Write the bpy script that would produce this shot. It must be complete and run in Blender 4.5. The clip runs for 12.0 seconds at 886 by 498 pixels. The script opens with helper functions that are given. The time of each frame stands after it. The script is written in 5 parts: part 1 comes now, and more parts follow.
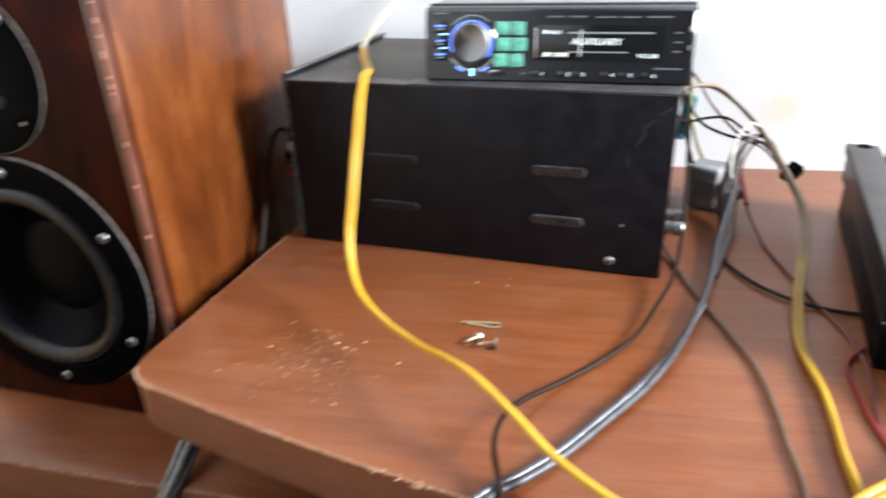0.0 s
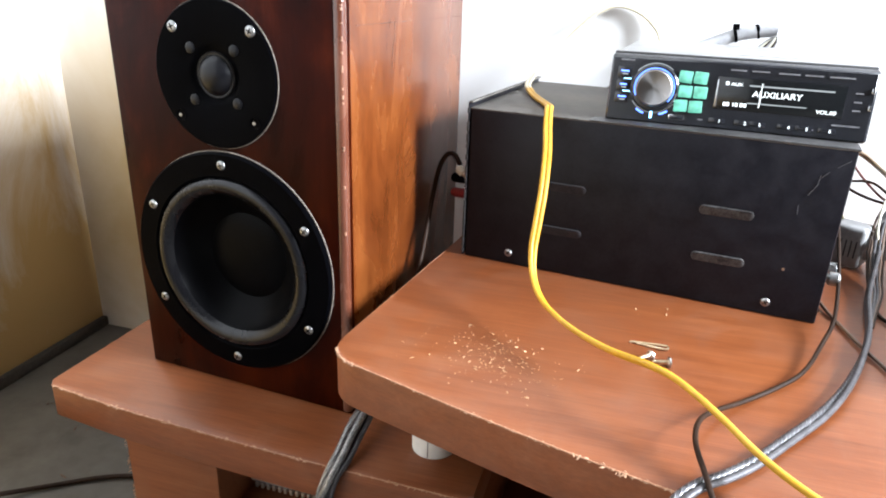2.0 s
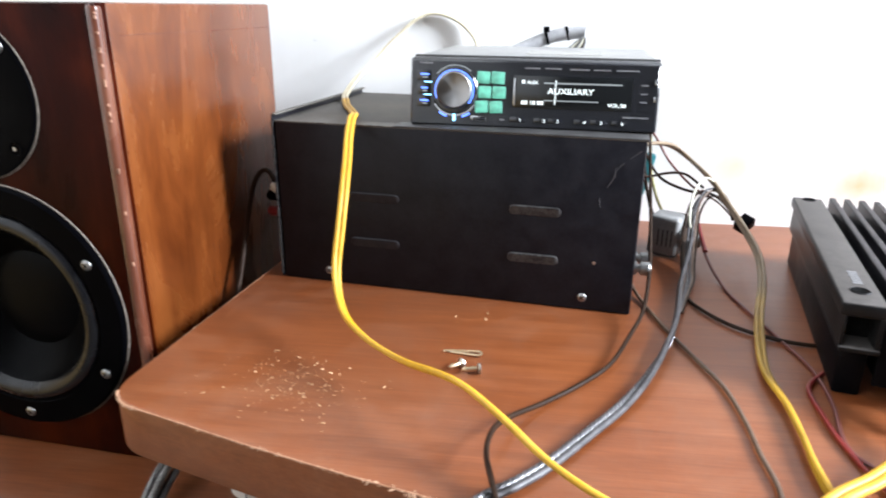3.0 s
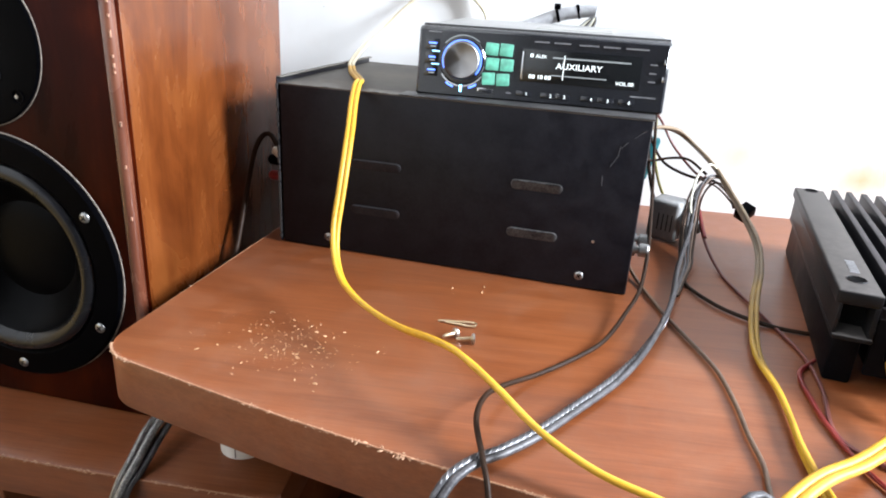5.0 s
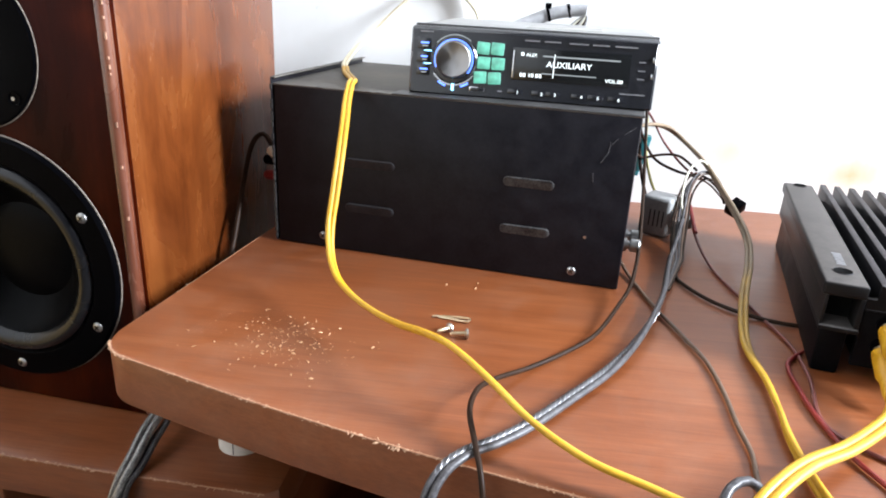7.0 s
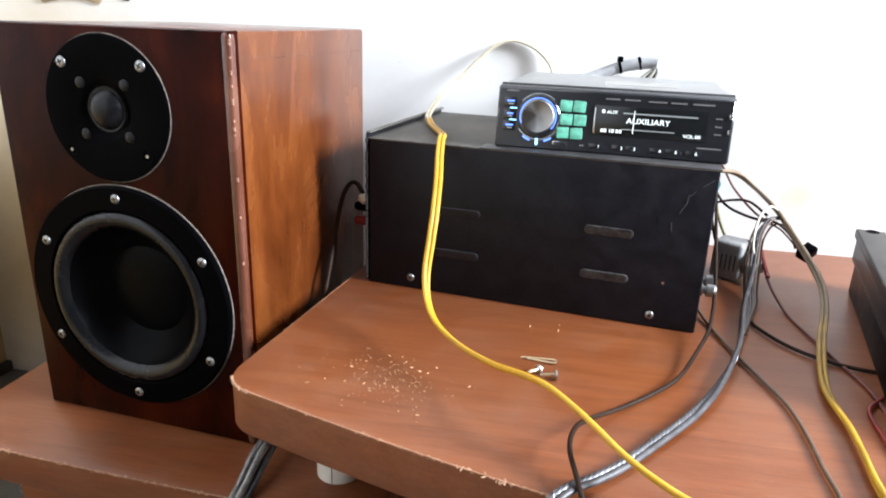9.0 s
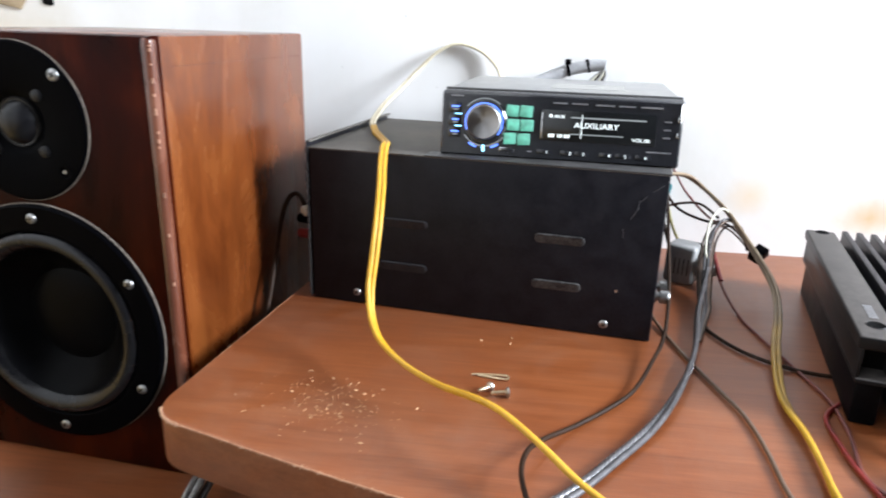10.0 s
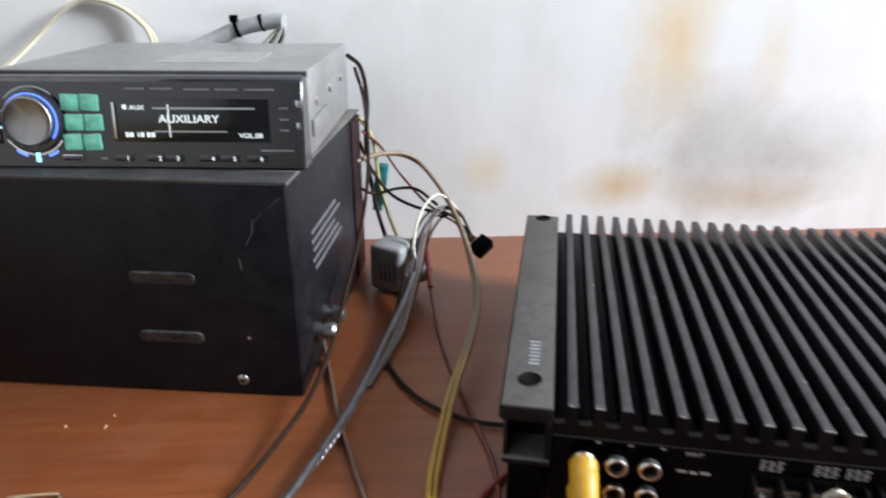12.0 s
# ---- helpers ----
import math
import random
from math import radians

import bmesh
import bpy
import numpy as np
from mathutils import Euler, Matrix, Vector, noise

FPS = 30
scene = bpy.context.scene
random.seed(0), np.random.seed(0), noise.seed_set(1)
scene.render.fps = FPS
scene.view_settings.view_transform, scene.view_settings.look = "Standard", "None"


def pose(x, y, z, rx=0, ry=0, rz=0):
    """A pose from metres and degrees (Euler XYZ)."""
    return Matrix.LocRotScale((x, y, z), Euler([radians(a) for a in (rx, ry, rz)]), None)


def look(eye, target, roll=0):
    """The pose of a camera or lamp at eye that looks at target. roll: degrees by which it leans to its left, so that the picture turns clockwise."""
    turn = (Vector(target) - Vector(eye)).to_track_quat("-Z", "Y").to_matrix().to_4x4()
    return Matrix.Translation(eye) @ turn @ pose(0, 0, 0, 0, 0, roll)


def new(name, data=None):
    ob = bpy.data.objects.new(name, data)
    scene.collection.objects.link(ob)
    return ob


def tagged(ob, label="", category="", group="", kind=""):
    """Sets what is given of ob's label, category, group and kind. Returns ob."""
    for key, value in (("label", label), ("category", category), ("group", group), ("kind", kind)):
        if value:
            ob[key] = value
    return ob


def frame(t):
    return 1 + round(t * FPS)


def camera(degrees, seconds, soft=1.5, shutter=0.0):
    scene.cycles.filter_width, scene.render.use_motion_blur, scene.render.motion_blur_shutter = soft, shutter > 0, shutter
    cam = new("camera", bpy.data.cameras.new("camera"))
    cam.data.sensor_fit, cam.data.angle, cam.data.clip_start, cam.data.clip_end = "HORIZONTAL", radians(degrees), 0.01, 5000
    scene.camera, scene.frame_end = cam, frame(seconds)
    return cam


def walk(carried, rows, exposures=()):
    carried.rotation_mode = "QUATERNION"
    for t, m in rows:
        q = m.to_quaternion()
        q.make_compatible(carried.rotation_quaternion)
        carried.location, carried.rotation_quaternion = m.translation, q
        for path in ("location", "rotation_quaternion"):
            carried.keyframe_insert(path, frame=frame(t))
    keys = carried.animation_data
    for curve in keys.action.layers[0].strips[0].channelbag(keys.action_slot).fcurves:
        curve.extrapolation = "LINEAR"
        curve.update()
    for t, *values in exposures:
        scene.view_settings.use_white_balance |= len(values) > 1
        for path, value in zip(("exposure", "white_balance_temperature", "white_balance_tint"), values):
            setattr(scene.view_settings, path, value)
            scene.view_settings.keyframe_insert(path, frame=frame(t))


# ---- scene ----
cam = camera(66.4, 12.0, 1.9, 0.35)
PATH = [
    (0, (0.193, 0.085, 0.53), (-0.159, 1.848, -0.346), -2.2),
    (0.5, (0.123, 0.021, 0.525), (-0.443, 1.745, -0.315), 0.5),
    (1, (0.111, 0.015, 0.522), (-0.441, 1.773, -0.258), 1.8),
    (1.5, (0.112, 0.016, 0.523), (-0.425, 1.787, -0.234), 1.8),
    (2, (0.114, 0.019, 0.522), (-0.39, 1.809, -0.214), 2.0),
    (2.5, (0.136, 0.026, 0.523), (-0.318, 1.832, -0.207), 0.4),
    (3, (0.175, 0.054, 0.51), (-0.044, 1.925, -0.164), 0.5),
    (3.5, (0.186, 0.059, 0.500), (-0.013, 1.899, -0.255), 3.4),
    (5.3, (0.174, 0.051, 0.503), (-0.036, 1.905, -0.216), 3.4),
    (5.5, (0.176, 0.057, 0.505), (-0.001, 1.91, -0.228), 3.0),
    (6, (0.178, 0.054, 0.504), (0.011, 1.915, -0.208), 2.8),
    (6.5, (0.178, 0.048, 0.501), (-0.005, 1.906, -0.218), 3.0),
    (8.5, (0.165, 0.037, 0.516), (-0.106, 1.886, -0.196), 1.4),
    (9, (0.149, 0.011, 0.524), (-0.189, 1.874, -0.121), 2.0),
    (9.5, (0.145, 0.009, 0.524), (-0.192, 1.88, -0.095), 2.1),
    (10, (0.156, 0.037, 0.523), (-0.068, 1.921, -0.107), 1.6),
    (10.5, (0.197, 0.067, 0.53), (0.167, 1.959, -0.118), 0.8),
    (11, (0.284, 0.073, 0.531), (0.498, 1.96, -0.096), -0.2),
    (11.5, (0.332, 0.128, 0.526), (0.618, 1.963, -0.216), 2.1),
    (12, (0.323, 0.191, 0.531), (0.44, 2.029, -0.249), 0.1),
]
EXPOSURES = [(0, 0.27), (0.5, 0.99), (1, 0.94), (1.5, 0.87), (2, 0.81), (2.5, 0.4), (3, 0.38), (3.5, 0.42), (6.5, 0.42), (8.5, 0.37), (9.5, 0.32), (10, 0.17), (10.5, -0.22), (11, -0.57), (12, -0.47)]
walk(cam, [(t, look(eye, target, roll)) for t, eye, target, roll in PATH], EXPOSURES)

# ---- world and light ----
world = bpy.data.worlds.new("world")
scene.world = world
world.use_nodes = True
wn, wl = world.node_tree.nodes, world.node_tree.links
sky = wn.new("ShaderNodeTexSky")
sky.sky_type, sky.sun_disc = "NISHITA", False
sky.sun_elevation, sky.sun_rotation = radians(48), radians(60)
wl.new(sky.outputs[0], wn["Background"].inputs[0])
wn["Background"].inputs[1].default_value = 0.12

WALL_Y, LEFT_X, RIGHT_X, FRONT_Y, CEIL = 0.787, -0.655, 2.6, -3.6, 2.7
WIN = (-0.30, 0.42, 1.08, 2.20)          # window in the right-hand wall: y0, y1, z0, z1


def window_lamp(name, power, m, sx, sz, color):
    la = bpy.data.lights.new(name, "AREA")
    la.shape, la.size, la.size_y, la.energy, la.color = "RECTANGLE", sx, sz, power, color
    ob = new(name, la)
    ob.matrix_world = m
    return ob


window_lamp("window_light", 275, look((RIGHT_X - 0.02, (WIN[0] + WIN[1]) / 2, (WIN[2] + WIN[3]) / 2), (0, (WIN[0] + WIN[1]) / 2, (WIN[2] + WIN[3]) / 2 - 0.3)),
            WIN[1] - WIN[0] - 0.1, WIN[3] - WIN[2] - 0.1, (0.87, 0.94, 1.04))


# ---- materials ----
def node_mat(name):
    m = bpy.data.materials.new(name)
    m.use_nodes = True
    return m, m.node_tree.nodes, m.node_tree.links, m.node_tree.nodes["Principled BSDF"]


def coords(n, l, stretch=(1, 1, 1), turn=(0, 0, 0)):
    tc, mp = n.new("ShaderNodeTexCoord"), n.new("ShaderNodeMapping")
    mp.inputs["Scale"].default_value = stretch
    mp.inputs["Rotation"].default_value = [radians(a) for a in turn]
    l.new(tc.outputs["Object"], mp.inputs[0])
    return mp.outputs[0]


def tex(n, l, vec, scale, detail=5, rough=0.55, dist=0.0):
    t = n.new("ShaderNodeTexNoise")
    t.inputs["Scale"].default_value, t.inputs["Detail"].default_value = scale, detail
    t.inputs["Roughness"].default_value, t.inputs["Distortion"].default_value = rough, dist
    l.new(vec, t.inputs["Vector"])
    return t.outputs["Fac"]


def ramp(n, l, fac, *stops):
    r = n.new("ShaderNodeValToRGB")
    while len(r.color_ramp.elements) < len(stops):
        r.color_ramp.elements.new(0.5)
    for e, (p, c) in zip(r.color_ramp.elements, stops):
        e.position, e.color = p, (*c, 1) if len(c) == 3 else c
    l.new(fac, r.inputs[0])
    return r.outputs[0]


def grey(v):
    return (v, v, v)


def mixc(n, l, fac, a, b):
    m = n.new("ShaderNodeMix")
    m.data_type = "RGBA"
    for sock, v in ((m.inputs[0], fac), (m.inputs[6], a), (m.inputs[7], b)):
        if hasattr(v, "is_linked"):
            l.new(v, sock)
        else:
            sock.default_value = v if not isinstance(v, tuple) else (*v, 1)
    return m.outputs[2]


def calc(n, l, op, a, b=0.0, c=0.0, clamp=False):
    m = n.new("ShaderNodeMath")
    m.operation, m.use_clamp = op, clamp
    for sock, v in zip(m.inputs, (a, b, c)):
        if hasattr(v, "is_linked"):
            l.new(v, sock)
        else:
            sock.default_value = v
    return m.outputs[0]


def bump(n, l, p, height, strength, dist=0.001):
    b = n.new("ShaderNodeBump")
    b.inputs["Strength"].default_value, b.inputs["Distance"].default_value = strength, dist
    l.new(height, b.inputs["Height"])
    l.new(b.outputs[0], p.inputs["Normal"])


def surface(name, c1, c2, scale=40, rough=0.5, metal=0.0, spread=0.1, coat=0.0, stretch=(1, 1, 1), relief=0.15, dist=0.0006,
            dust=None, dust_amount=0.0, fine=6.0, spec=0.5, ior=1.5):
    """A surface of two mingled colours with grain, uneven gloss and, if wanted, dust in patches."""
    m, n, l, p = node_mat(name)
    v = coords(n, l, stretch)
    big, small = tex(n, l, v, scale, 5, 0.6, 0.4), tex(n, l, v, scale * fine, 3, 0.6)
    both = calc(n, l, "MULTIPLY_ADD", small, 0.45, calc(n, l, "MULTIPLY", big, 0.55))
    col = ramp(n, l, both, (0.36, c1), (0.64, c2))
    r = calc(n, l, "MULTIPLY_ADD", big, spread * 2, rough - spread)
    if dust:
        d = ramp(n, l, tex(n, l, coords(n, l), scale * 0.5, 6, 0.7), (0.5 - 0.25 * dust_amount, grey(0)), (0.85, grey(1)))
        col = mixc(n, l, calc(n, l, "MULTIPLY", d, dust_amount), col, dust)
        r = calc(n, l, "MULTIPLY_ADD", d, 0.3 * dust_amount, r, True)
    l.new(col, p.inputs["Base Color"])
    l.new(r, p.inputs["Roughness"])
    p.inputs["Metallic"].default_value, p.inputs["Coat Weight"].default_value = metal, coat
    p.inputs["Coat Roughness"].default_value = 0.12
    p.inputs["Specular IOR Level"].default_value, p.inputs["IOR"].default_value = spec, ior
    if relief:
        bump(n, l, p, both, relief, dist)
    return m


def dusted(name, c1, c2, dust):
    """Dark anodised metal with grey dust lying on the faces that look up."""
    m, n, l, p = node_mat(name)
    v = coords(n, l)
    f, g = tex(n, l, v, 30, 5, 0.6), tex(n, l, v, 190, 4, 0.65)
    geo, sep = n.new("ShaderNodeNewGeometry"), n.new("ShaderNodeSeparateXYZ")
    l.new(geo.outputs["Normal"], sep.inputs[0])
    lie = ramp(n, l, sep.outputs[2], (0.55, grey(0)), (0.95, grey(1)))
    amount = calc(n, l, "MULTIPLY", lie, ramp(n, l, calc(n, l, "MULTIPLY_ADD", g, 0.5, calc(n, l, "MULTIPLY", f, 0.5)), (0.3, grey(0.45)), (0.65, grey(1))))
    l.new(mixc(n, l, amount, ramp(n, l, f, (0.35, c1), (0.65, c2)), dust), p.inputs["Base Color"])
    l.new(calc(n, l, "MULTIPLY_ADD", amount, 0.2, 0.38), p.inputs["Roughness"])
    p.inputs["Specular IOR Level"].default_value = 0.08
    bump(n, l, p, g, 0.08, 0.0005)
    return m


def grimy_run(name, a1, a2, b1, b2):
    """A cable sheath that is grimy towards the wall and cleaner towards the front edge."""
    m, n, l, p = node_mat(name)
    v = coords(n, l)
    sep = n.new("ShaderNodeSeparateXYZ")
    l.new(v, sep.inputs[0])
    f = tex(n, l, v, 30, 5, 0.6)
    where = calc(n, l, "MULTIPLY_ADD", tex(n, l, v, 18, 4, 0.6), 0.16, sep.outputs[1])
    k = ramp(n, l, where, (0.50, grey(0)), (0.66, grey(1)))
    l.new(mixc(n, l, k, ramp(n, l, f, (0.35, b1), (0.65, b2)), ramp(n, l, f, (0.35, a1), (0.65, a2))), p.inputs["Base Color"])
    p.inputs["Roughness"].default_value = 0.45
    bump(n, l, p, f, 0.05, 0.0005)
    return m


def spun(name, color, rough):
    """Metal turned on a lathe: the highlight spreads in two wedges."""
    m, n, l, p = node_mat(name)
    p.inputs["Base Color"].default_value = (*color, 1)
    p.inputs["Metallic"].default_value, p.inputs["Roughness"].default_value = 1.0, rough
    p.inputs["Anisotropic"].default_value = 0.85
    t = n.new("ShaderNodeTangent")
    t.direction_type, t.axis = "RADIAL", "Y"
    l.new(t.outputs[0], p.inputs["Tangent"])
    return m


def glow(name, color, strength, base=(0.02, 0.02, 0.02)):
    m, n, l, p = node_mat(name)
    p.inputs["Base Color"].default_value = (*base, 1)
    p.inputs["Emission Color"].default_value = (*color, 1)
    p.inputs["Emission Strength"].default_value = strength
    p.inputs["Roughness"].default_value = 0.3
    return m


def laminate(name, dark, mid, light, rough=0.38):
    """Wood-print laminate: long grain lines along x, slow bands, handling marks in the gloss."""
    m, n, l, p = node_mat(name)
    v = coords(n, l, (1, 14, 14))
    line = tex(n, l, v, 9, 6, 0.65, 0.6)
    fine = tex(n, l, coords(n, l, (1, 30, 30)), 30, 3, 0.6)
    slow = tex(n, l, coords(n, l, (1, 2.5, 2.5)), 4, 3, 0.5, 0.8)
    f = calc(n, l, "MULTIPLY_ADD", fine, 0.3, calc(n, l, "MULTIPLY_ADD", slow, 0.3, calc(n, l, "MULTIPLY", line, 0.4)))
    col = ramp(n, l, f, (0.36, dark), (0.5, mid), (0.66, light))
    smear = tex(n, l, coords(n, l), 12, 6, 0.7, 1.0)
    col = mixc(n, l, calc(n, l, "MULTIPLY", ramp(n, l, smear, (0.45, grey(0)), (0.8, grey(1))), 0.22), col, (0.30, 0.19, 0.13))
    l.new(col, p.inputs["Base Color"])
    l.new(calc(n, l, "MULTIPLY_ADD", smear, 0.3, rough - 0.13), p.inputs["Roughness"])
    p.inputs["Specular IOR Level"].default_value = 0.46
    bump(n, l, p, f, 0.12, 0.0004)
    return m


def varnish(name, dark, mid, light, along=(14, 14, 1), rough=0.24, coat=0.6, spec=0.35, gloss=0.2, ior=1.5):
    """Stained and varnished plywood with upright grain, blotchy stain and worn gloss."""
    m, n, l, p = node_mat(name)
    g = tex(n, l, coords(n, l, along), 6, 6, 0.6, 0.5)
    blot = tex(n, l, coords(n, l, (1.6, 1.6, 0.8)), 9, 5, 0.6, 0.7)
    streak = tex(n, l, coords(n, l, (40, 40, 2)), 8, 3, 0.6)
    f = calc(n, l, "MULTIPLY_ADD", blot, 0.62, calc(n, l, "MULTIPLY_ADD", streak, 0.1, calc(n, l, "MULTIPLY", g, 0.28)))
    l.new(ramp(n, l, f, (0.36, dark), (0.5, mid), (0.64, light)), p.inputs["Base Color"])
    l.new(calc(n, l, "MULTIPLY_ADD", blot, 0.25, rough - 0.1), p.inputs["Roughness"])
    p.inputs["Coat Weight"].default_value, p.inputs["Coat Roughness"].default_value = coat, gloss
    p.inputs["Specular IOR Level"].default_value, p.inputs["IOR"].default_value = spec, ior
    bump(n, l, p, calc(n, l, "ADD", g, streak), 0.14, 0.0005)
    return m


def plaster(name, stains, damp=0.0, dirt=1.0):
    """Old limewashed plaster: off-white, streaky, with damp stains of given centre, radius, height and strength."""
    m, n, l, p = node_mat(name)
    v = coords(n, l)
    cloud, grit = tex(n, l, v, 3.2, 6, 0.62, 0.4), tex(n, l, v, 120, 4, 0.6)
    streak = tex(n, l, coords(n, l, (3.2, 3.2, 0.6)), 5, 4, 0.5, 0.5)
    col = ramp(n, l, calc(n, l, "MULTIPLY_ADD", streak, 0.35, calc(n, l, "MULTIPLY", cloud, 0.65)),
               (0.34, tuple(c * dirt for c in (0.72, 0.70, 0.66))), (0.5, tuple(c * dirt for c in (0.81, 0.805, 0.79))), (0.62, tuple(c * dirt for c in (0.84, 0.84, 0.835))))
    warp = tex(n, l, v, 9, 6, 0.62, 0.3)
    flake = ramp(n, l, tex(n, l, coords(n, l, (1.6, 1.6, 0.8)), 55, 6, 0.75), (0.25, grey(0.85)), (0.62, grey(1)))
    sep = n.new("ShaderNodeSeparateXYZ")
    l.new(v, sep.inputs[0])
    for (cx, cz, rx, rz, strength, tint) in stains:
        dx = calc(n, l, "DIVIDE", calc(n, l, "SUBTRACT", sep.outputs[0], cx), rx)
        dz = calc(n, l, "DIVIDE", calc(n, l, "SUBTRACT", sep.outputs[2], cz), rz)
        d = calc(n, l, "SQRT", calc(n, l, "ADD", calc(n, l, "MULTIPLY", dx, dx), calc(n, l, "MULTIPLY", dz, dz)))
        d = calc(n, l, "ADD", d, calc(n, l, "MULTIPLY_ADD", warp if rx < 0.16 else cloud, 1.5 if rx < 0.16 else 0.9, -0.75 if rx < 0.16 else -0.5))
        mask = ramp(n, l, d, (-0.3, grey(1)), (1.5, grey(0)))
        if rx < 0.16:
            mask = calc(n, l, "MULTIPLY", mask, flake)
        col = mixc(n, l, calc(n, l, "MULTIPLY", mask, strength), col, tint)
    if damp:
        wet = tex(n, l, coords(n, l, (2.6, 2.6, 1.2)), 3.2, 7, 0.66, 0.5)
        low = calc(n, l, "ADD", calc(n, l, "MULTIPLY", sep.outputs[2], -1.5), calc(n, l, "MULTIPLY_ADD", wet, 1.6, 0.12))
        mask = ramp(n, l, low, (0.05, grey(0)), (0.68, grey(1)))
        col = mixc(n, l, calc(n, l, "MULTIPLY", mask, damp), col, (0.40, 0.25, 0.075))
    l.new(col, p.inputs["Base Color"])
    p.inputs["Roughness"].default_value = 0.82
    bump(n, l, p, calc(n, l, "MULTIPLY_ADD", grit, 0.12, cloud), 0.18, 0.004)
    return m


OCHRE, SMUDGE = (0.76, 0.56, 0.31), (0.40, 0.365, 0.325)
M_WALL = plaster("limewashed_plaster", [
    (0.565, 0.475, 0.048, 0.105, 0.95, OCHRE), (0.560, 0.56, 0.07, 0.07, 0.5, OCHRE), (0.67, 0.36, 0.145, 0.065, 0.75, SMUDGE), (0.60, 0.40, 0.08, 0.06, 0.4, SMUDGE),
    (0.525, 0.338, 0.055, 0.028, 0.85, (0.62, 0.43, 0.20)), (0.66, 0.325, 0.10, 0.025, 0.7, (0.50, 0.37, 0.20)), (0.40, 0.355, 0.028, 0.030, 0.65, OCHRE), (0.655, 0.46, 0.022, 0.06, 0.4, OCHRE),
    (-0.55, 0.28, 0.26, 0.36, 0.95, (0.54, 0.38, 0.15)), (-0.52, 0.16, 0.30, 0.16, 0.9, (0.34, 0.23, 0.09)), (0.20, 0.49, 0.05, 0.012, 0.35, SMUDGE)])
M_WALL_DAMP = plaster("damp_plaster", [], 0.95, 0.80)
# near-black on the unseen walls and ceiling, to hold back bounced light
M_WALL_PLAIN = surface("fill_cutting_dark_paint", (0.055, 0.05, 0.043), (0.085, 0.077, 0.066), 4, 0.8, relief=0.2, dist=0.002)
M_FLOOR = surface("concrete_floor", (0.055, 0.051, 0.045), (0.11, 0.102, 0.09), 5, 0.75, spread=0.12, relief=0.4, dist=0.003, dust=(0.20, 0.185, 0.16), dust_amount=0.5)
M_LAM = laminate("brown_laminate", (0.142, 0.0375, 0.0110), (0.198, 0.0565, 0.0176), (0.258, 0.0825, 0.0290), 0.36)
M_LAM_EDGE = laminate("laminate_edge", (0.185, 0.052, 0.016), (0.240, 0.075, 0.025), (0.30, 0.100, 0.037), 0.45)
M_CHIP = surface("bare_chipboard", (0.34, 0.18, 0.10), (0.54, 0.34, 0.22), 300, 0.85, relief=0.3)
M_CRUMB = surface("sawdust_crumb", (0.34, 0.17, 0.075), (0.58, 0.36, 0.20), 400, 0.85, relief=0.2)
M_WORNLAM = surface("worn_laminate_edge", (0.22, 0.082, 0.034), (0.46, 0.26, 0.155), 220, 0.7, relief=0.3)
# one varnish in two tones: front painted darker for shade, side brighter for light
M_SPK_SHADED = varnish("varnish_shaded_front", (0.0070, 0.0006, 0.0001), (0.0215, 0.0021, 0.0003), (0.052, 0.0070, 0.0010), (6, 6, 1), rough=0.28, coat=0.02, spec=0.35, ior=1.15)
M_SPK_LIT = varnish("varnish_lit_side", (0.055, 0.0120, 0.0025), (0.110, 0.0280, 0.0060), (0.185, 0.0560, 0.0125), (4, 4, 1), coat=0.35)
M_BEAD = varnish("worn_corner_varnish", (0.060, 0.015, 0.007), (0.115, 0.038, 0.021), (0.21, 0.090, 0.055))
M_WORN = surface("worn_wood", (0.26, 0.11, 0.06), (0.48, 0.28, 0.19), 160, 0.6)
M_BLACKP = surface("black_plastic", (0.0008, 0.0008, 0.0012), (0.0016, 0.0016, 0.0022), 60, 0.33, spread=0.06, relief=0.03, spec=0.3, ior=1.09)
M_RUBBER = surface("black_rubber", (0.003, 0.003, 0.004), (0.005, 0.005, 0.006), 40, 0.27, spread=0.03, relief=0.0, spec=0.3)
M_CONE = surface("cone_paper", (0.0012, 0.0012, 0.0016), (0.0024, 0.0024, 0.003), 80, 0.36, spread=0.05, relief=0.0, spec=0.3, ior=1.16)
M_DOME = surface("silk_dome", (0.003, 0.003, 0.004), (0.006, 0.006, 0.007), 60, 0.32, spec=0.2, relief=0.05)
M_STEEL = surface("zinc_steel", (0.50, 0.49, 0.46), (0.68, 0.67, 0.64), 200, 0.32, metal=1.0, relief=0.1)
M_SCREW = surface("dull_screw_steel", (0.24, 0.24, 0.24), (0.40, 0.40, 0.40), 200, 0.38, metal=1.0, relief=0.1)
M_BRASS = surface("dull_brass", (0.55, 0.42, 0.26), (0.72, 0.58, 0.40), 200, 0.35, metal=1.0, relief=0.1)
M_CASE = surface("black_painted_steel", (0.0040, 0.0039, 0.0058), (0.0100, 0.0096, 0.0130), 55, 0.40, spread=0.14, relief=0.16, dust=(0.022, 0.021, 0.024), dust_amount=0.3, spec=0.16)
M_CASETOP = surface("dusty_steel_lid", (0.040, 0.037, 0.033), (0.075, 0.069, 0.061), 24, 0.6, relief=0.12, dust=(0.22, 0.20, 0.17), dust_amount=0.8)
M_FLANGE = surface("black_steel_red_reflection", (0.012, 0.004, 0.005), (0.024, 0.008, 0.009), 40, 0.5, relief=0.1, spec=0.15)
M_SLOT_LIT = surface("lit_scuffed_louvre", (0.010, 0.010, 0.011), (0.075, 0.073, 0.073), 120, 0.5, relief=0.2, spec=0.2)
